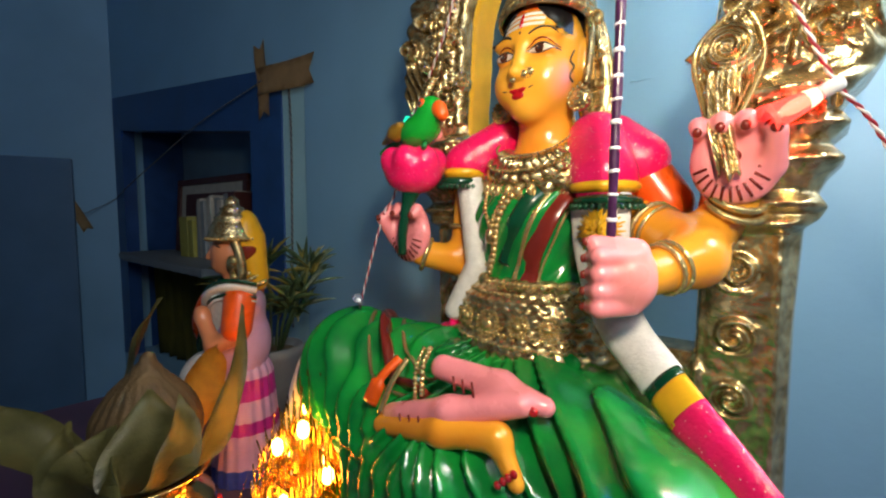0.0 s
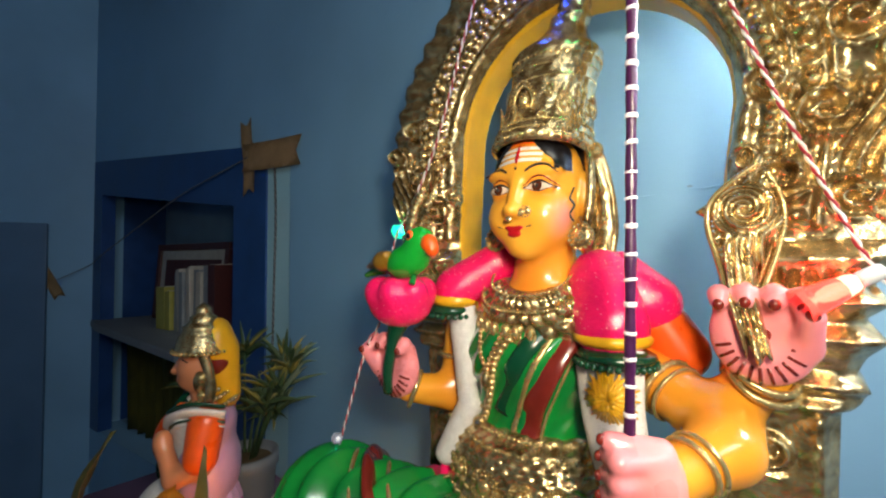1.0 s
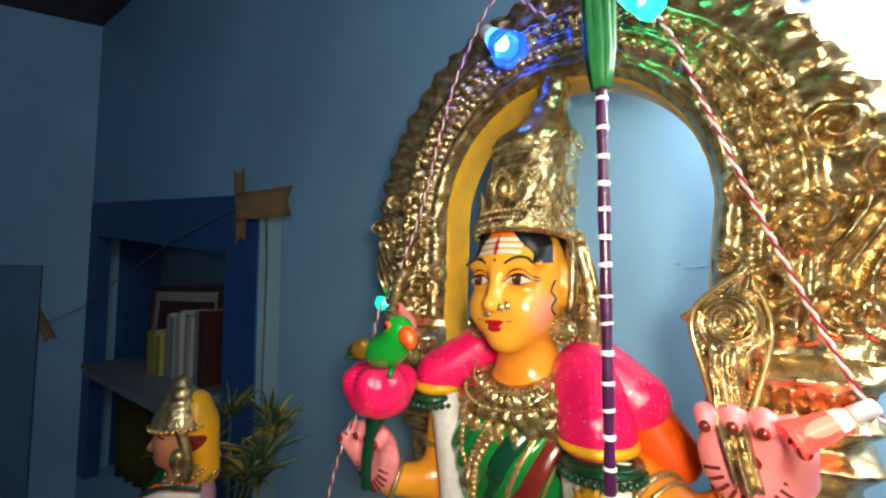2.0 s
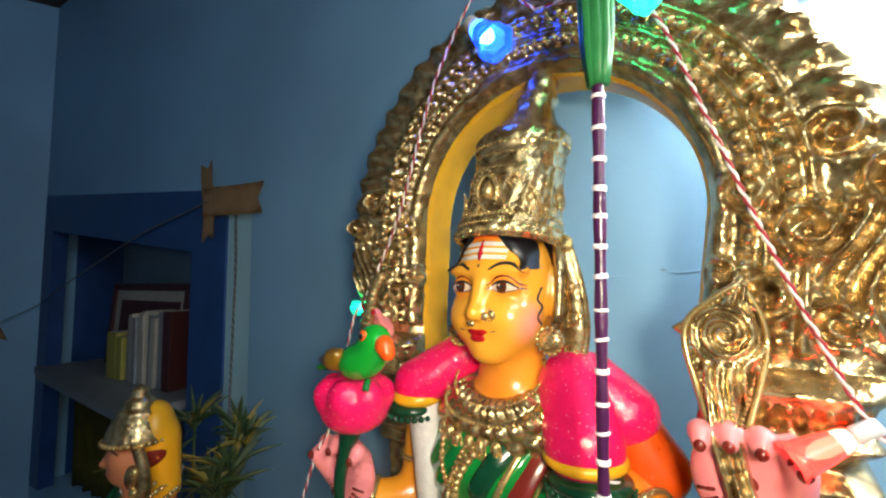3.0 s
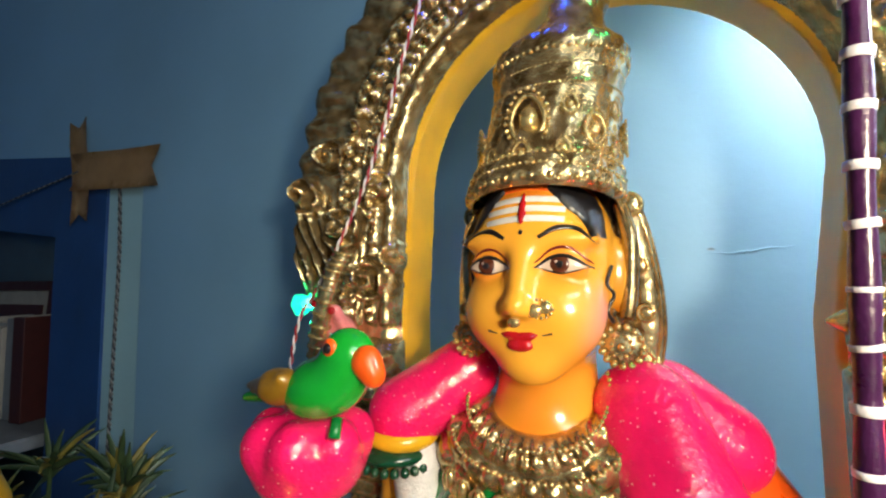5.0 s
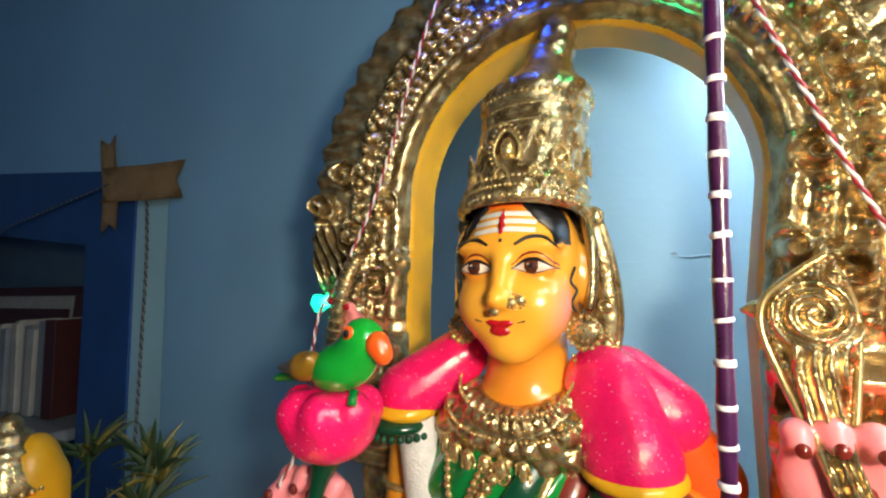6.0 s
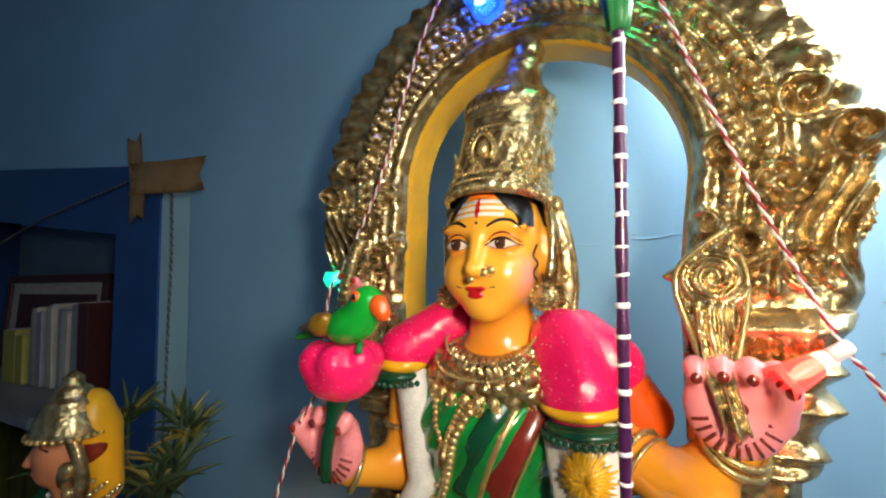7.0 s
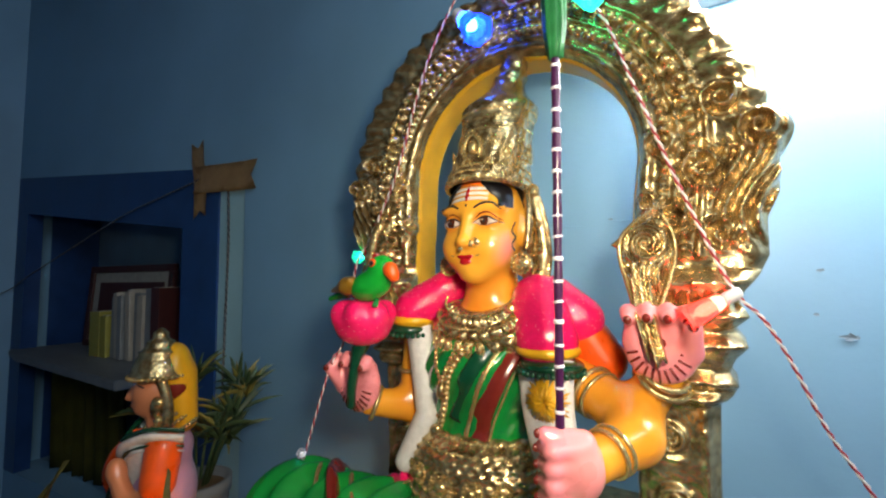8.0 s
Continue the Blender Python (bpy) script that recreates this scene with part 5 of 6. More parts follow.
# lotus with a parrot on it
stem = spline([W(-0.196, 0.285, 1.10), W(-0.192, 0.288, 1.13), W(-0.186, 0.286, 1.165), W(-0.180, 0.280, 1.195)], 8)
st.tube(stem, np.interp(np.linspace(0, 1, len(stem)), [0, 0.7, 1], [0.006, 0.008, 0.015]), "dark_green", 12)
lo = Field((-0.25, 0.20, 1.17), (-0.11, 0.35, 1.27), 0.0028)
lo.ell((-0.180, 0.278, 1.222), (0.044, 0.040, 0.030), 0.01)
lo.ell((-0.180, 0.278, 1.208), (0.036, 0.034, 0.022), 0.012)
for k in range(7):
    q = radians(51 * k + 15)
    lo.ell((-0.180 + 0.030 * math.cos(q), 0.278 + 0.028 * math.sin(q), 1.230), (0.018, 0.018, 0.020), 0.005)
put_field(st, lo, "pink")
pr = Field((-0.27, 0.22, 1.23), (-0.09, 0.34, 1.33), 0.0024)
pr.ell((-0.160, 0.284, 1.270), (0.034, 0.024, 0.022), 0.01, lean=18)
pr.ell((-0.138, 0.286, 1.294), (0.0185, 0.017, 0.018), 0.012)
pr.rod((-0.185, 0.282, 1.266), (-0.252, 0.274, 1.250), 0.012, 0.004, 0.01)
put_field(st, pr, "parrot")
wg = Field((-0.27, 0.22, 1.23), (-0.09, 0.34, 1.33), 0.0024)
wg.ell((-0.188, 0.298, 1.270), (0.020, 0.010, 0.013), 0.006, lean=10)
wg.rod((-0.195, 0.296, 1.270), (-0.240, 0.281, 1.262), 0.010, 0.003, 0.006)
for k in range(4):
    wg.rod((-0.180 - 0.008 * k, 0.306 - 0.002 * k, 1.278 - 0.004 * k), (-0.198 - 0.009 * k, 0.300 - 0.003 * k, 1.268 - 0.002 * k), 0.0035, 0.002, 0.002)
put_field(st, wg, "wing")
bk = Field((-0.14, 0.26, 1.26), (-0.09, 0.33, 1.32), 0.0018)
bk.ell((-0.119, 0.291, 1.291), (0.010, 0.010, 0.011), 0.004)
bk.ell((-0.113, 0.291, 1.283), (0.007, 0.008, 0.008), 0.006)
put_field(st, bk, "orange")
st.ball(W(-0.141, 0.301, 1.300), (0.0060, 0.0030, 0.0065), "orange", 12, 8)
st.ball(W(-0.141, 0.3035, 1.300), (0.0032, 0.0022, 0.0036), "black", 10, 6)
st.tube([W(-0.142, 0.292, 1.252), W(-0.138, 0.300, 1.243)], 0.004, "green", 8)

# white scarf with a yellow flower, falling to the thigh in bands
rib = spline([W(0.058, 0.205, 1.172), W(0.070, 0.226, 1.110), W(0.098, 0.248, 1.045), W(0.148, 0.280, 1.003), W(0.205, 0.322, 0.963), W(0.262, 0.358, 0.918)], 24)
wid = np.interp(np.linspace(0, 1, len(rib)), [0, 0.25, 0.5, 1], [0.037, 0.030, 0.023, 0.021])
for mat, a, b in (("white", 0.0, 0.615), ("dark_green", 0.61, 0.64), ("yellow", 0.635, 0.71), ("pink", 0.705, 0.90), ("yellow", 0.895, 0.945), ("dark_green", 0.94, 1.0)):
    i, j = int(a * (len(rib) - 1)), int(b * (len(rib) - 1)) + 1
    st.tube(rib[i:j], wid[i:j] + 0.0004 * math.sin(9 * a), mat, 20, 0.42)
for mat, a, b, ra, rb in (("white", (-0.132, 0.205, 1.195), (-0.116, 0.210, 1.085), 0.021, 0.018), ("white", (-0.116, 0.210, 1.085), (-0.150, 0.220, 1.015), 0.018, 0.016)):
    lo_, hi_ = np.minimum(a, b) - 0.05, np.maximum(a, b) + 0.05
    f = Field(lo_, hi_, 0.003)
    f.rod(a, b, ra, rb, 0.004)
    put_field(st, f, mat)
fc = np.array(W(0.071, 0.246, 1.136))
for k in range(64):
    q, e = 2.3999 * k, 0.35 + 0.65 * ((k + 0.5) / 64) ** 0.5
    tip = fc + np.array([0.029 * e * math.cos(q), 0.012 * e * e - 0.004 * (1 - e), 0.031 * e * math.sin(q)])
    st.tube([fc, (fc + tip) / 2 + np.array([0, -0.005 * (1.4 - e), 0]), tip], [0.0016, 0.0025, 0.0008], "yellow", 6, 0.5)

statue = part("statue", st, SM, None)
statue.matrix_world = SHRINE
tagged(statue, "glossy painted clay deity statue seated cross-legged in green", "statue")

# ---------------------------------------------------------------- the ringed cane
cane = thing("sugarcane_bow", "purple cane with white rings and a green tuft, held upright", "cane", SHRINE)
C0, C1 = np.array(W(0.110, 0.309, 1.118)), np.array(W(0.1205, 0.321, 1.515))
pc = Pieces(["cane"])
ts = np.linspace(0, 1, 60)
pc.tube([C0 + t * (C1 - C0) for t in ts], [0.0042 + 0.0004 * math.sin(37 * t) for t in ts], "cane", 12)
part("rod", pc, ["cane"], cane)
rnd = random.Random(2)
for k in range(19):
    z = 0.03 + 0.95 * k / 18 + rnd.uniform(-0.004, 0.004)
    pc = Pieces(["cane_white"])
    c = C0 + z * (C1 - C0)
    hgt = rnd.uniform(0.0009, 0.0021)
    pc.lathe([(0.0044, -hgt), (0.0050, -hgt * 0.8), (0.0050, hgt * 0.8), (0.0044, hgt)], "cane_white", 12, Matrix.Translation(c) @ Matrix.Rotation(radians(rnd.uniform(-8, 8)), 4, "Y"), cap=False)
    part("ring", pc, ["cane_white"], cane)
for k in range(9):
    pc = Pieces(["leaf_cane"])
    q = 2 * math.pi * k / 9
    l = rnd.uniform(0.08, 0.14)
    p = [C1 + np.array([0.004 * math.cos(q) * (1 + 2.2 * t), 0.004 * math.sin(q) * (1 + 2.2 * t), -0.02 + l * t]) for t in np.linspace(0, 1, 8)]
    pc.tube(p, np.interp(np.linspace(0, 1, 8), [0, 0.3, 1], [0.004, 0.0055, 0.001]), "leaf_cane", 6, 0.35)
    part("leaf_blade", pc, ["leaf_cane"], cane)

# ---------------------------------------------------------------- string lights


def twisted(name, pts, parent, m=None, r=0.0012, pitch=0.021, mats=("wire_red", "wire_white")):
    p = spline([W(*q) for q in pts], 16)
    d = np.concatenate([[0], np.cumsum(np.linalg.norm(np.diff(p, axis=0), axis=1))])
    s = np.arange(0, d[-1], pitch / 8)
    c = np.stack([np.interp(s, d, p[:, k]) for k in range(3)], 1)
    for j, mat in enumerate(mats):
        q = 2 * np.pi * s / pitch + j * np.pi
        o = np.stack([r * np.cos(q), r * np.sin(q), 0.5 * r * np.sin(q)], 1)
        pc = Pieces([mat])
        pc.tube(c + o, r, mat, 6)
        part("wire", pc, [mat], parent)


def bulb(parent, a, b, led, size=1.0):
    """A clear flared cap over a small glowing diode, from its holder a to its tip b."""
    a, b = Vector(W(*a)), Vector(W(*b))
    m = Matrix.Translation(a) @ (b - a).to_track_quat("Z", "Y").to_matrix().to_4x4()
    l = (b - a).length
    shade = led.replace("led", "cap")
    cap = Pieces([shade])
    cap.lathe([(0.003 * size, 0.22 * l), (0.0065 * size, 0.30 * l), (0.0085 * size, 0.55 * l), (0.0105 * size, 0.85 * l), (0.0125 * size, l), (0.0115 * size, l), (0.0095 * size, 0.85 * l), (0.0075 * size, 0.55 * l), (0.003 * size, 0.35 * l)], shade, 20, m, cap=False, flute=lambda q, z: 0.10 * np.cos(6 * q) * min(1, max(0, z / l - 0.3)))
    ob = part("bulb", cap, [shade], parent, "clear flared bulb cap")
    pc = Pieces(["cap"])
    pc.lathe([(0.0045 * size, -0.05 * l), (0.0055 * size, 0.0), (0.0055 * size, 0.22 * l), (0.0042 * size, 0.28 * l)], "cap", 14, m)
    part("holder", pc, ["cap"], ob)
    pc = Pieces([led])
    pc.lathe([(0.0035 * size, 0.28 * l), (0.0050 * size, 0.36 * l), (0.0055 * size, 0.62 * l), (0.0040 * size, 0.74 * l), (0.001, 0.80 * l)], led, 14, m)
    part("diode", pc, [led], ob)


lights = thing("string_lights", "red and white twisted string lights draped over the arch", "string lights", SHRINE)
twisted("right", [(0.02, 0.200, 1.655), (0.09, 0.203, 1.645), (0.137, 0.207, 1.600), (0.172, 0.206, 1.50), (0.204, 0.208, 1.403), (0.232, 0.212, 1.325), (0.257, 0.215, 1.264), (0.280, 0.19, 1.235), (0.301, 0.17, 1.193), (0.330, 0.15, 1.12), (0.361, 0.14, 1.062), (0.40, 0.13, 0.96), (0.43, 0.12, 0.80)], lights)
twisted("left", [(0.02, 0.200, 1.655), (-0.045, 0.202, 1.71), (-0.105, 0.206, 1.632), (-0.140, 0.204, 1.557), (-0.170, 0.201, 1.48), (-0.197, 0.200, 1.42), (-0.240, 0.205, 1.34), (-0.258, 0.215, 1.30), (-0.225, 0.270, 1.195), (-0.236, 0.290, 1.147), (-0.272, 0.295, 1.045), (-0.29, 0.29, 1.012), (-0.345, 0.25, 0.985), (-0.43, 0.17, 0.93), (-0.5, 0.12, 0.80), (-0.52, 0.1, 0.66)], lights)
bulb(lights, (0.259, 0.216, 1.262), (0.214, 0.236, 1.235), "led_red", 1.1)
bulb(lights, (-0.268, 0.180, 1.322), (-0.292, 0.178, 1.318), "led_green", 0.95)
bulb(lights, (-0.062, 0.205, 1.668), (-0.018, 0.222, 1.620), "led_blue", 1.7)
bulb(lights, (0.100, 0.210, 1.640), (0.138, 0.235, 1.600), "led_green", 1.2)
bulb(lights, (-0.285, 0.295, 1.018), (-0.27, 0.31, 1.03), "led_white", 0.6)
for c in ((-0.72, 0.40, 0.80), (-0.80, 0.33, 0.87)):
    bulb(lights, c, (c[0] + 0.012, c[1] + 0.01, c[2] + 0.008), "led_red", 0.55)

# wires and packing tape on the wall by the recess
wires = thing("wall_wire", "dark twisted wire taped along the wall", "wire", LEFT)
twisted("a", [(-0.068, 0.012, 1.56), (-0.070, 0.006, 1.40), (-0.074, 0.006, 1.22), (-0.078, 0.006, 1.06), (-0.085, 0.006, 0.80)], wires, r=0.0022, mats=("wire_dark", "wire_white_dull"))
twisted("b", [(-0.19, 0.014, 1.605), (-0.27, 0.012, 1.59), (-0.46, 0.014, 1.555), (-0.66, 0.014, 1.515), (-1.0, 0.014, 1.42), (-1.42, 0.014, 1.30), (-1.555, 0.02, 1.25), (-1.60, 0.13, 1.18)], wires, r=0.0018, mats=("wire_dark", "wire_white_dull"))


def tape_strip(parent, pts, y):
    """A strip of tape with notched ends and a slight curl."""
    bm = bmesh.new()
    nx = 10
    (xa, za), (xb, zb), w = pts
    d = Vector((xb - xa, 0, zb - za))
    n = Vector((-d.z, 0, d.x)).normalized() * w / 2
    rows = []
    for k in range(nx + 1):
        t = k / nx
        row = []
        for j in range(5):
            s = j / 4 * 2 - 1
            e = 0.10 * (abs(s) - 0.4) * ((t > 0.95) - (t < 0.05))
            c = Vector((xa, 0, za)) + d * (t + e) + n * s
            c.y = -y - 0.003 * (abs(s) ** 3) * (0.5 + 0.5 * math.sin(9 * t)) - 0.006 * max(0, t - 0.85) / 0.15
            row.append(bm.verts.new(c))
        rows.append(row)
    for k in range(nx):
        for j in range(4):
            bm.faces.new((rows[k][j], rows[k + 1][j], rows[k + 1][j + 1], rows[k][j + 1]))
    g = bmesh.ops.solidify(bm, geom=bm.faces[:], thickness=0.0008)
    return part("strip", bm, "tape", parent)


tapes = thing("packing_tape", "brown packing tape crossed at the corner of the recess", "tape", LEFT)
tape_strip(tapes, [(-0.220, 1.712), (-0.192, 1.490), 0.060], 0.013)
tape_strip(tapes, [(-0.215, 1.598), (0.056, 1.585), 0.086], 0.017)
tapes2 = thing("packing_tape", "small brown tape holding the wire on the wall", "tape", corner)
tape_strip(tapes2, [(-0.19, 1.235), (-0.125, 1.10), 0.045], 0.004)

# ---------------------------------------------------------------- small seated statue
DM = ["lilac", "magenta", "blue", "orange", "white", "skin_pale", "gold", "gold_smooth", "ochre", "black", "red", "maroon", "dark_green"]
dp = Pieces(DM)


def dput(f, mat):
    put_field(dp, f, mat)


# local axes: x towards its own front, out-of-wall axis to its left, z up from its base
f = Field((-0.10, -0.12, -0.006), (0.12, 0.12, 0.30), 0.004)
f.rod((0, 0, 0.02), (0, 0, 0.20), 0.066, 0.052, 0.01)
f.ripple(lambda x, y, z: 0.002 * np.sin(np.arctan2(y, x) * 18) + 0 * z)
v, q = f.mesh()
zc = v[q].mean(1)[:, 2]
for lo_, hi_, mat in ((-1, 0.035, "blue"), (0.035, 0.075, "lilac"), (0.075, 0.10, "lilac"), (0.10, 0.125, "magenta"), (0.125, 0.165, "lilac"), (0.165, 0.205, "magenta"), (0.205, 9, "lilac")):
    qq = q[(zc > lo_) & (zc <= hi_)]
    if len(qq):
        dp.put(wallward(v), qq[:, ::-1].tolist(), mat)
f = Field((-0.10, -0.12, 0.17), (0.14, 0.12, 0.44), 0.004)
f.ell((0.0, 0, 0.27), (0.050, 0.062, 0.075))
f.ell((0.0, 0, 0.345), (0.042, 0.066, 0.035), 0.02)
dput(f, "lilac")
f = Field((-0.10, -0.14, 0.20), (0.16, 0.14, 0.44), 0.004)
for s in (-1, 1):
    f.rod((-0.005, s * 0.066, 0.365), (0.0, s * 0.080, 0.315), 0.028, 0.026, 0.01)
dput(f, "orange")
f = Field((-0.10, -0.14, 0.18), (0.18, 0.14, 0.44), 0.004)
for s in (-1, 1):
    f.rod((0.0, s * 0.078, 0.30), (0.040, s * 0.068, 0.282), 0.018, 0.015, 0.01)
    f.rod((0.040, s * 0.068, 0.282), (0.062, s * 0.042, 0.325), 0.015, 0.013, 0.01)
    f.ell((0.064, s * 0.038, 0.335), (0.014, 0.013, 0.017), 0.01)
dput(f, "skin_pale")
f = Field((-0.06, -0.14, 0.10), (0.20, 0.14, 0.42), 0.004)
f.ell((0.065, 0.0, 0.20), (0.050, 0.065, 0.055))
f.rod((0.05, 0.05, 0.24), (0.025, -0.045, 0.37), 0.026, 0.022, 0.01)
dput(f, "white")
for off, mat, r in ((0.022, "orange", 0.012), (-0.020, "dark_green", 0.006), (0.0, "black", 0.0025)):
    dp.tube(spline([(0.094 - abs(off), -0.075, 0.20 + off), (0.088, -0.04, 0.27 + off), (0.066, 0.01, 0.33 + off), (0.03, 0.05, 0.385 + off * 0.3)], 8), r, mat, 8, 0.5)
dp.tube(spline([(0.02, -0.075, 0.385), (0.045, -0.06, 0.375), (0.05, -0.02, 0.36)], 8), 0.010, "dark_green", 8, 0.5)
f = Field((-0.06, -0.06, 0.34), (0.10, 0.06, 0.53), 0.003)
f.rod((0.005, 0, 0.37), (0.012, 0, 0.41), 0.024, 0.022, 0.01)
f.ell((0.018, 0, 0.445), (0.036, 0.032, 0.042), 0.01)
f.ell((0.036, 0, 0.418), (0.014, 0.014, 0.012), 0.012)
f.rod((0.050, 0, 0.452), (0.058, 0, 0.438), 0.005, 0.006, 0.006)
f.ell((0.047, 0, 0.424), (0.008, 0.010, 0.005), 0.003)
dput(f, "skin_pale")
f = Field((-0.06, -0.06, 0.38), (0.06, 0.06, 0.52), 0.0035)
f.ell((-0.012, 0, 0.455), (0.030, 0.0315, 0.036))
dput(f, "maroon")
for s in (-1, 1):
    dp.ball((0.040, s * 0.018, 0.449), (0.007, 0.004, 0.004), "black", 10, 6)
    dp.tube([(0.045, s * 0.010, 0.458), (0.042, s * 0.020, 0.461), (0.032, s * 0.028, 0.457)], 0.0016, "black", 5)
    dp.ball((0.012, s * 0.036, 0.425), (0.010, 0.007, 0.018), "gold", 10, 7)
    dp.ball((0.008, s * 0.036, 0.402), 0.008, "gold_smooth", 10, 7)
for s in (-1, 1):
    dp.tube(spline([(0.006, s * 0.038, 0.470), (-0.002, s * 0.040, 0.445), (-0.006, s * 0.040, 0.415), (-0.004, s * 0.040, 0.392)], 8), 0.009, "gold", 10, 0.8)
    dp.ball((0.008, s * 0.041, 0.432), (0.008, 0.006, 0.009), "gold_smooth", 10, 7)
    for off, mat, r in ((0.0, "white", 0.011), (0.013, "dark_green", 0.005), (-0.012, "dark_green", 0.004), (-0.019, "white", 0.003)):
        dp.tube(spline([(0.062 + off * 0.4, s * 0.012, 0.345 + off), (0.048, s * 0.048, 0.372 + off), (0.012, s * 0.080, 0.388 + off), (-0.035, s * 0.082, 0.380 + off)], 8), r, mat, 8, 0.45)
crown = [(0.044, 0.468), (0.046, 0.476), (0.043, 0.482), (0.041, 0.490), (0.036, 0.502), (0.031, 0.510), (0.033, 0.514), (0.026, 0.519), (0.021, 0.526), (0.022, 0.531), (0.014, 0.536), (0.012, 0.541), (0.013, 0.546), (0.006, 0.553), (0.001, 0.556)]
dp.lathe(crown, "gold", 40, Matrix.Translation((0.014, 0, 0)), flute=lambda q, z: 0.035 * np.cos(14 * q))
t = np.linspace(0, 2 * np.pi, 60)
dp.beads(np.stack([0.014 + 0.047 * np.cos(t), 0.047 * np.sin(t), np.full(60, 0.473)], 1), 0.004, 0.009, "gold_smooth", 6)
f = Field((-0.09, -0.06, 0.36), (0.04, 0.06, 0.58), 0.004)
f.ell((-0.010, 0, 0.482), (0.027, 0.034, 0.046))
f.rod((-0.016, 0, 0.47), (-0.026, 0, 0.39), 0.029, 0.022, 0.01)
dput(f, "ochre")
for r, z in ((0.032, 0.395), (0.040, 0.385), (0.050, 0.372)):
    dp.beads(np.stack([0.006 + r * np.cos(t), r * np.sin(t), np.full(60, z) - 0.018 * np.cos(t)], 1), 0.0045, 0.008, "gold_smooth", 6)
small_statue = part("statue", dp, DM, None)
small_statue.matrix_world = Matrix.Translation((-0.395, 0.83, TABLE)) @ Matrix.Rotation(radians(197), 4, "Z")
tagged(small_statue, "small painted statue in lilac and orange with a gold crown", "statue")

# ---------------------------------------------------------------- potted plant by the wall
plant = thing("potted_plant", "artificial potted plant with narrow dark green leaves", "plant", Matrix.Translation((-0.425, 1.04, TABLE)))
pc = Pieces(["pot"])
pc.lathe([(0.045, 0), (0.052, 0.004), (0.062, 0.11), (0.067, 0.165), (0.072, 0.172), (0.072, 0.198), (0.066, 0.20), (0.062, 0.19), (0.058, 0.18)], "pot", 32)
part("pot", pc, ["pot"], plant)
pc = Pieces(["coir"])
pc.lathe([(0.064, 0.178), (0.045, 0.186), (0.001, 0.190)], "coir", 24, cap=False)
part("soil", pc, ["coir"], plant)
rnd = random.Random(11)
for k in range(9):
    pc = Pieces(["leaf"])
    q, l = rnd.uniform(0, 6.28), rnd.uniform(0.10, 0.24)
    base = np.array((0.02 * math.cos(q), 0.02 * math.sin(q), 0.18))
    top = base + np.array((l * 0.38 * math.cos(q), l * 0.38 * math.sin(q), l))
    pc.tube([base, (base + top) / 2 + np.array((0, 0, 0.01)), top], 0.0035, "leaf", 6)
    part("stem", pc, ["leaf"], plant)
    for j in range(20):
        a, e = rnd.uniform(0, 6.28), rnd.uniform(0.35, 1.45)
        ln, wd = rnd.uniform(0.07, 0.125), rnd.uniform(0.0038, 0.0062)
        mat = "leaf_tip" if rnd.random() < 0.3 else "leaf"
        d = np.array((math.cos(a) * math.cos(e), math.sin(a) * math.cos(e), math.sin(e)))
        path = [top - np.array((0, 0, 0.03)) * (j / 20) + d * ln * t + np.array((0, 0, -0.03 * t * t)) for t in np.linspace(0, 1, 6)]
        pc = Pieces([mat])
        pc.tube(path, [wd * 0.4, wd, wd * 1.05, wd * 0.85, wd * 0.5, 0.0006], mat, 6, 0.18)
        part("leaf", pc, [mat], plant)

# ---------------------------------------------------------------- brass pot with coconut and leaves
kal = thing("brass_pot", "brass ritual pot on the table", "pot", Matrix.Translation((-0.43, 0.60, TABLE)))
pc = Pieces(["brass"])
pc.lathe([(0.045, 0.0), (0.052, 0.004), (0.055, 0.012), (0.078, 0.035), (0.088, 0.065), (0.080, 0.095), (0.062, 0.112), (0.056, 0.122), (0.070, 0.136), (0.082, 0.143), (0.084, 0.147), (0.078, 0.147), (0.056, 0.130), (0.050, 0.118)], "brass", 48)
part("body", pc, ["brass"], kal)
for k in range(10):
    pc = Pieces(["red"])
    q = 2 * math.pi * k / 10
    pc.ball((0.087 * math.cos(q), 0.087 * math.sin(q), 0.066), (0.006, 0.006, 0.006), "red")
    part("dot", pc, ["red"], kal)
coco = thing("coconut", "brown husked coconut set in the brass pot", "coconut", Matrix.Translation((-0.43, 0.60, TABLE + 0.205)))
f = Field((-0.11, -0.11, -0.12), (0.11, 0.11, 0.14), 0.004)
f.ell((0, 0, 0), (0.070, 0.070, 0.076))
f.rod((0, 0, 0.06), (0.004, 0, 0.105), 0.03, 0.010, 0.03)
f.ripple(lambda x, y, z: 0.0016 * np.sin(np.arctan2(y, x) * 23 + 3 * np.sin(z * 40)))
pc = Pieces(["coir"])
put_field(pc, f, "coir")
part("husk", pc, ["coir"], coco)

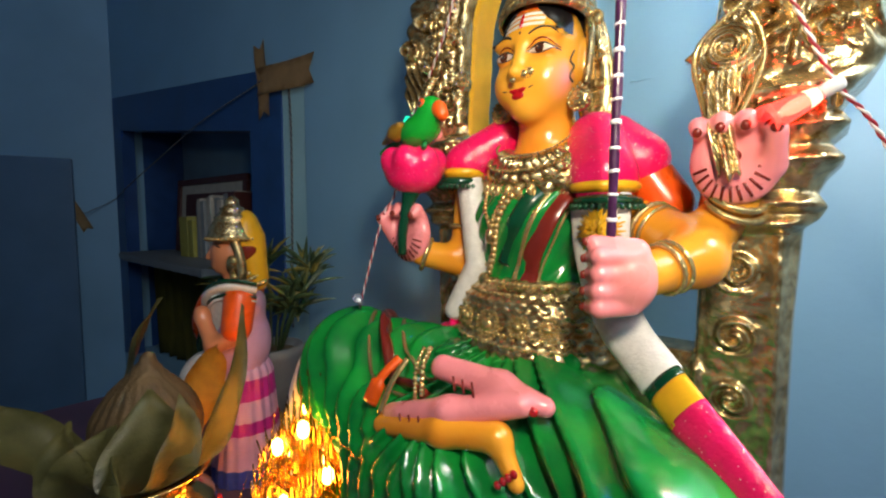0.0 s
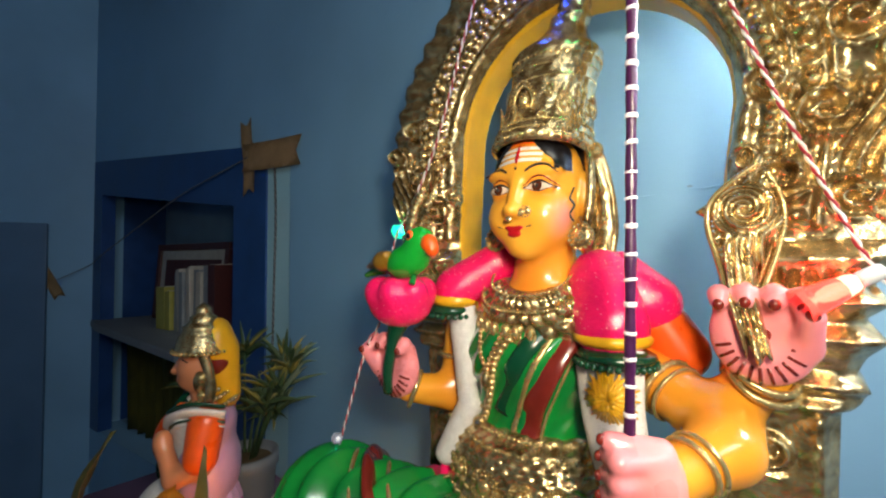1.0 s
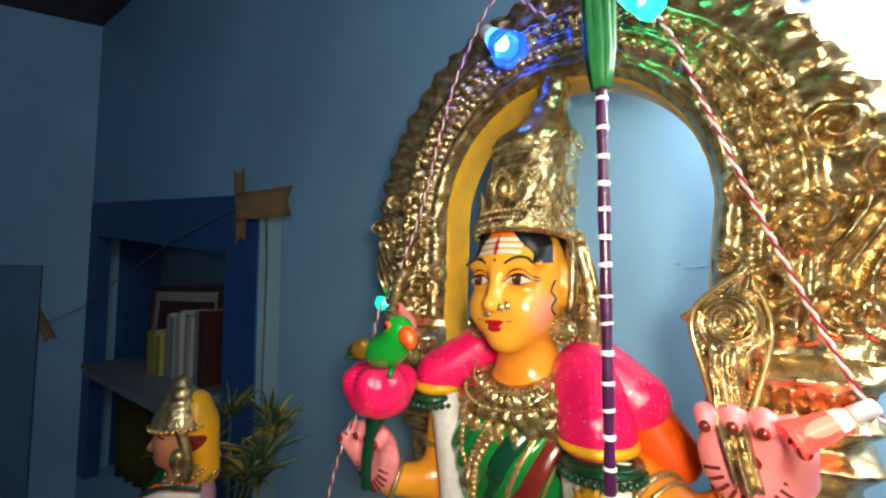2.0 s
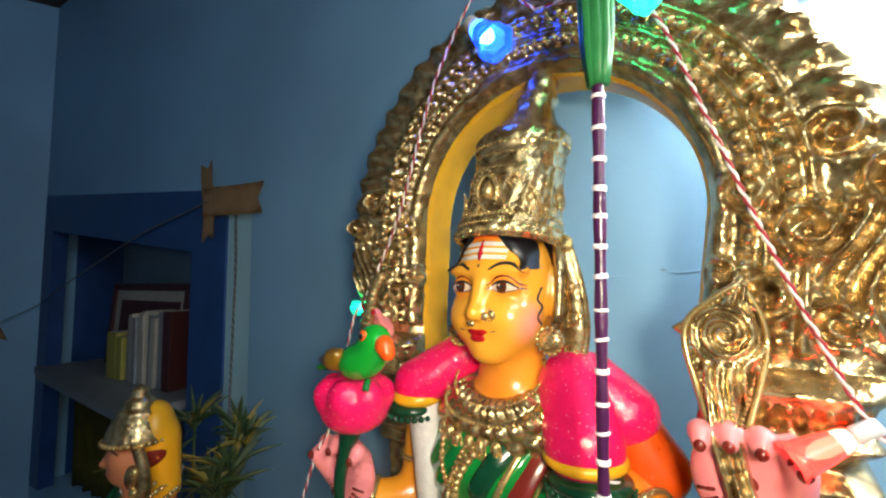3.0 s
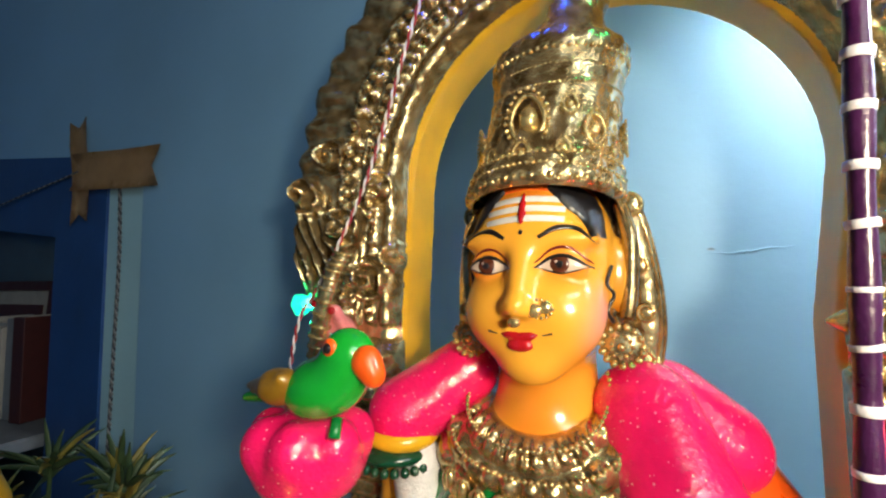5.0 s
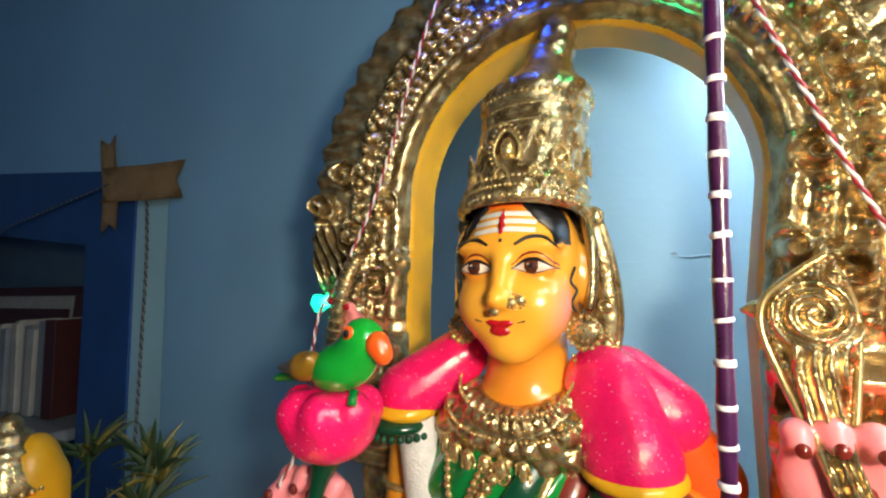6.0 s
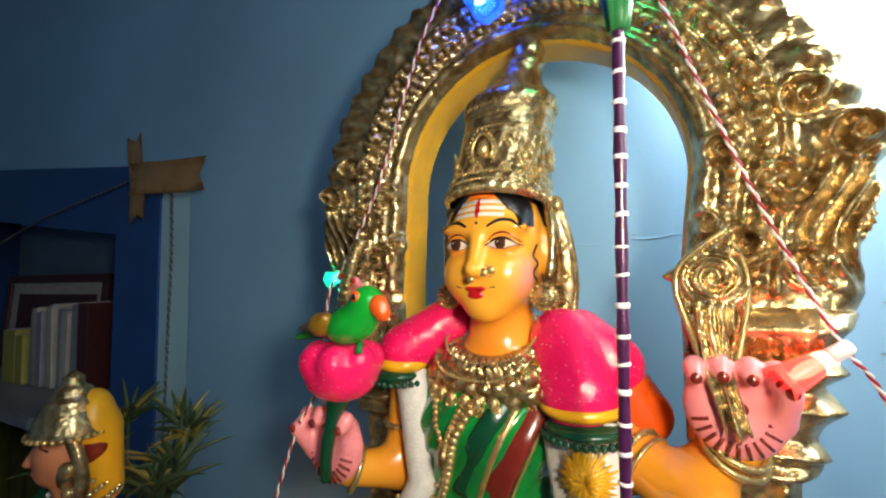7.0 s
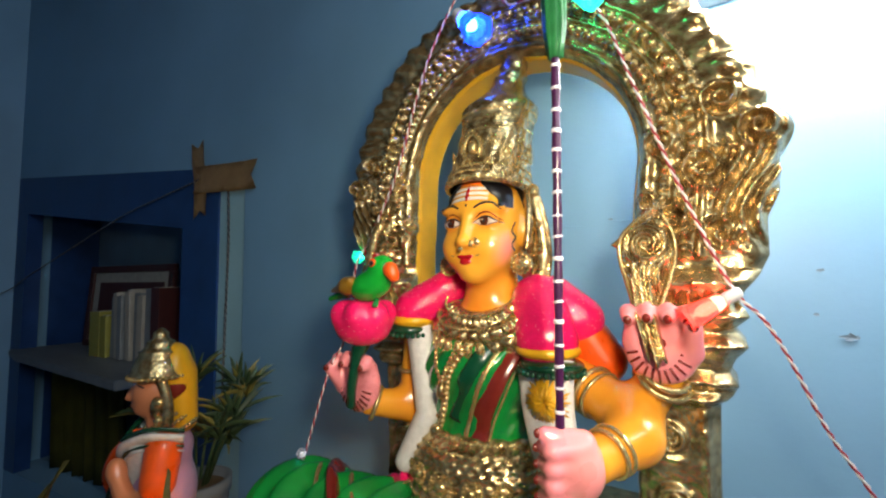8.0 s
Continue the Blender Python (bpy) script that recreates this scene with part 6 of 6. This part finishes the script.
def mango_leaf(base, tip, bend, width, mat="mango", fold=0.25):
    base, tip, bend = np.array(base), np.array(tip), np.array(bend)
    n = 16
    ax = tip - base
    side = np.cross(ax, bend)
    side /= np.linalg.norm(side)
    up = bend / np.linalg.norm(bend)
    bm = bmesh.new()
    rows = []
    for k in range(n + 1):
        t = k / n
        c = base + ax * t + bend * 4 * t * (1 - t)
        w = width * (math.sin(math.pi * min(1, t * 1.02) ** 0.8) ** 0.8 + 0.03)
        rows.append([bm.verts.new(c + side * w * s + up * (fold * w * abs(s) + 0.004 * math.sin(14 * t + 3 * s))) for s in (-1, -0.5, 0, 0.5, 1)])
    for k in range(n):
        for j in range(4):
            bm.faces.new((rows[k][j], rows[k + 1][j], rows[k + 1][j + 1], rows[k][j + 1]))
    bmesh.ops.solidify(bm, geom=bm.faces[:], thickness=0.0012)
    return bm


for base, tip, bend, w, mat in (((-0.46, 0.57, 0.775), (-0.70, 0.52, 0.905), (0.0, -0.01, 0.03), 0.038, "mango"), ((-0.39, 0.585, 0.775), (-0.305, 0.64, 1.02), (0.03, -0.02, -0.03), 0.026, "mango"), ((-0.44, 0.535, 0.775), (-0.40, 0.50, 0.90), (-0.0, -0.035, 0.0), 0.045, "mango"),
                                 ((-0.47, 0.64, 0.78), (-0.47, 0.70, 1.02), (-0.02, -0.02, 0.0), 0.030, "mango"), ((-0.40, 0.55, 0.78), (-0.33, 0.52, 0.93), (0.03, -0.02, 0.0), 0.028, "mango"), ((-0.395, 0.545, 0.785), (-0.372, 0.525, 0.935), (0.020, -0.028, 0.0), 0.052, "mango"), ((-0.435, 0.525, 0.785), (-0.455, 0.50, 0.905), (0.002, -0.03, 0.0), 0.036, "mango"), ((-0.43, 0.66, 0.78), (-0.38, 0.70, 0.94), (0.0, 0.02, 0.01), 0.032, "turmeric")):
    lf = part("mango_leaf", mango_leaf(base, tip, bend, w, mat), mat)
    tagged(lf, "dry olive mango leaf tucked round the coconut" if mat == "mango" else "yellowed mango leaf tucked round the coconut", "leaf", "leaves in the brass pot")

# ---------------------------------------------------------------- glowing tinsel lamp between the statues
tin = thing("tinsel_lamp", "glowing orange lamp inside gold tinsel strands", "lamp", Matrix.Translation((-0.180, 0.60, TABLE)))
pc = Pieces(["foil"])
rnd = random.Random(5)
for k in range(760):
    q, r0 = rnd.uniform(0, 6.28), 0.10 * math.sqrt(rnd.random())
    h0 = rnd.uniform(0.08, 0.33 - 1.5 * r0)
    p = [np.array((r0 * math.cos(q) * (1 + 0.15 * math.sin(5 * t + k)), r0 * math.sin(q), h0 * t)) for t in np.linspace(0, 1, 6)]
    pc.tube(p, rnd.uniform(0.0006, 0.0014), "foil", 4, 0.3)
tagged(part("tinsel", pc, ["foil"], tin, "gold foil strands"), kind="stuff")
for k in range(17):
    pc = Pieces(["led_warm"])
    q = 2.4 * k
    rr = 0.085 - 0.0022 * k
    pc.ball((rr * math.cos(q), rr * math.sin(q), 0.05 + 0.012 * k), (0.008, 0.008, 0.012), "led_warm")
    part("bulb", pc, ["led_warm"], tin)
pc = Pieces(["pot"])
pc.lathe([(0.06, 0), (0.062, 0.012), (0.02, 0.02), (0.015, 0.12), (0.001, 0.125)], "pot", 24)
part("stand", pc, ["pot"], tin)
shell = thing("white_conch", "white pointed shell beside the tinsel lamp", "shell", Matrix.Translation((-0.235, 0.70, TABLE)))
pc = Pieces(["white"])
pc.lathe([(0.030, 0.0), (0.038, 0.03), (0.040, 0.10), (0.034, 0.17), (0.022, 0.235), (0.008, 0.275), (0.001, 0.285)], "white", 28, flute=lambda q, z: 0.03 * np.cos(5 * q + 20 * z))
part("body", pc, ["white"], shell)
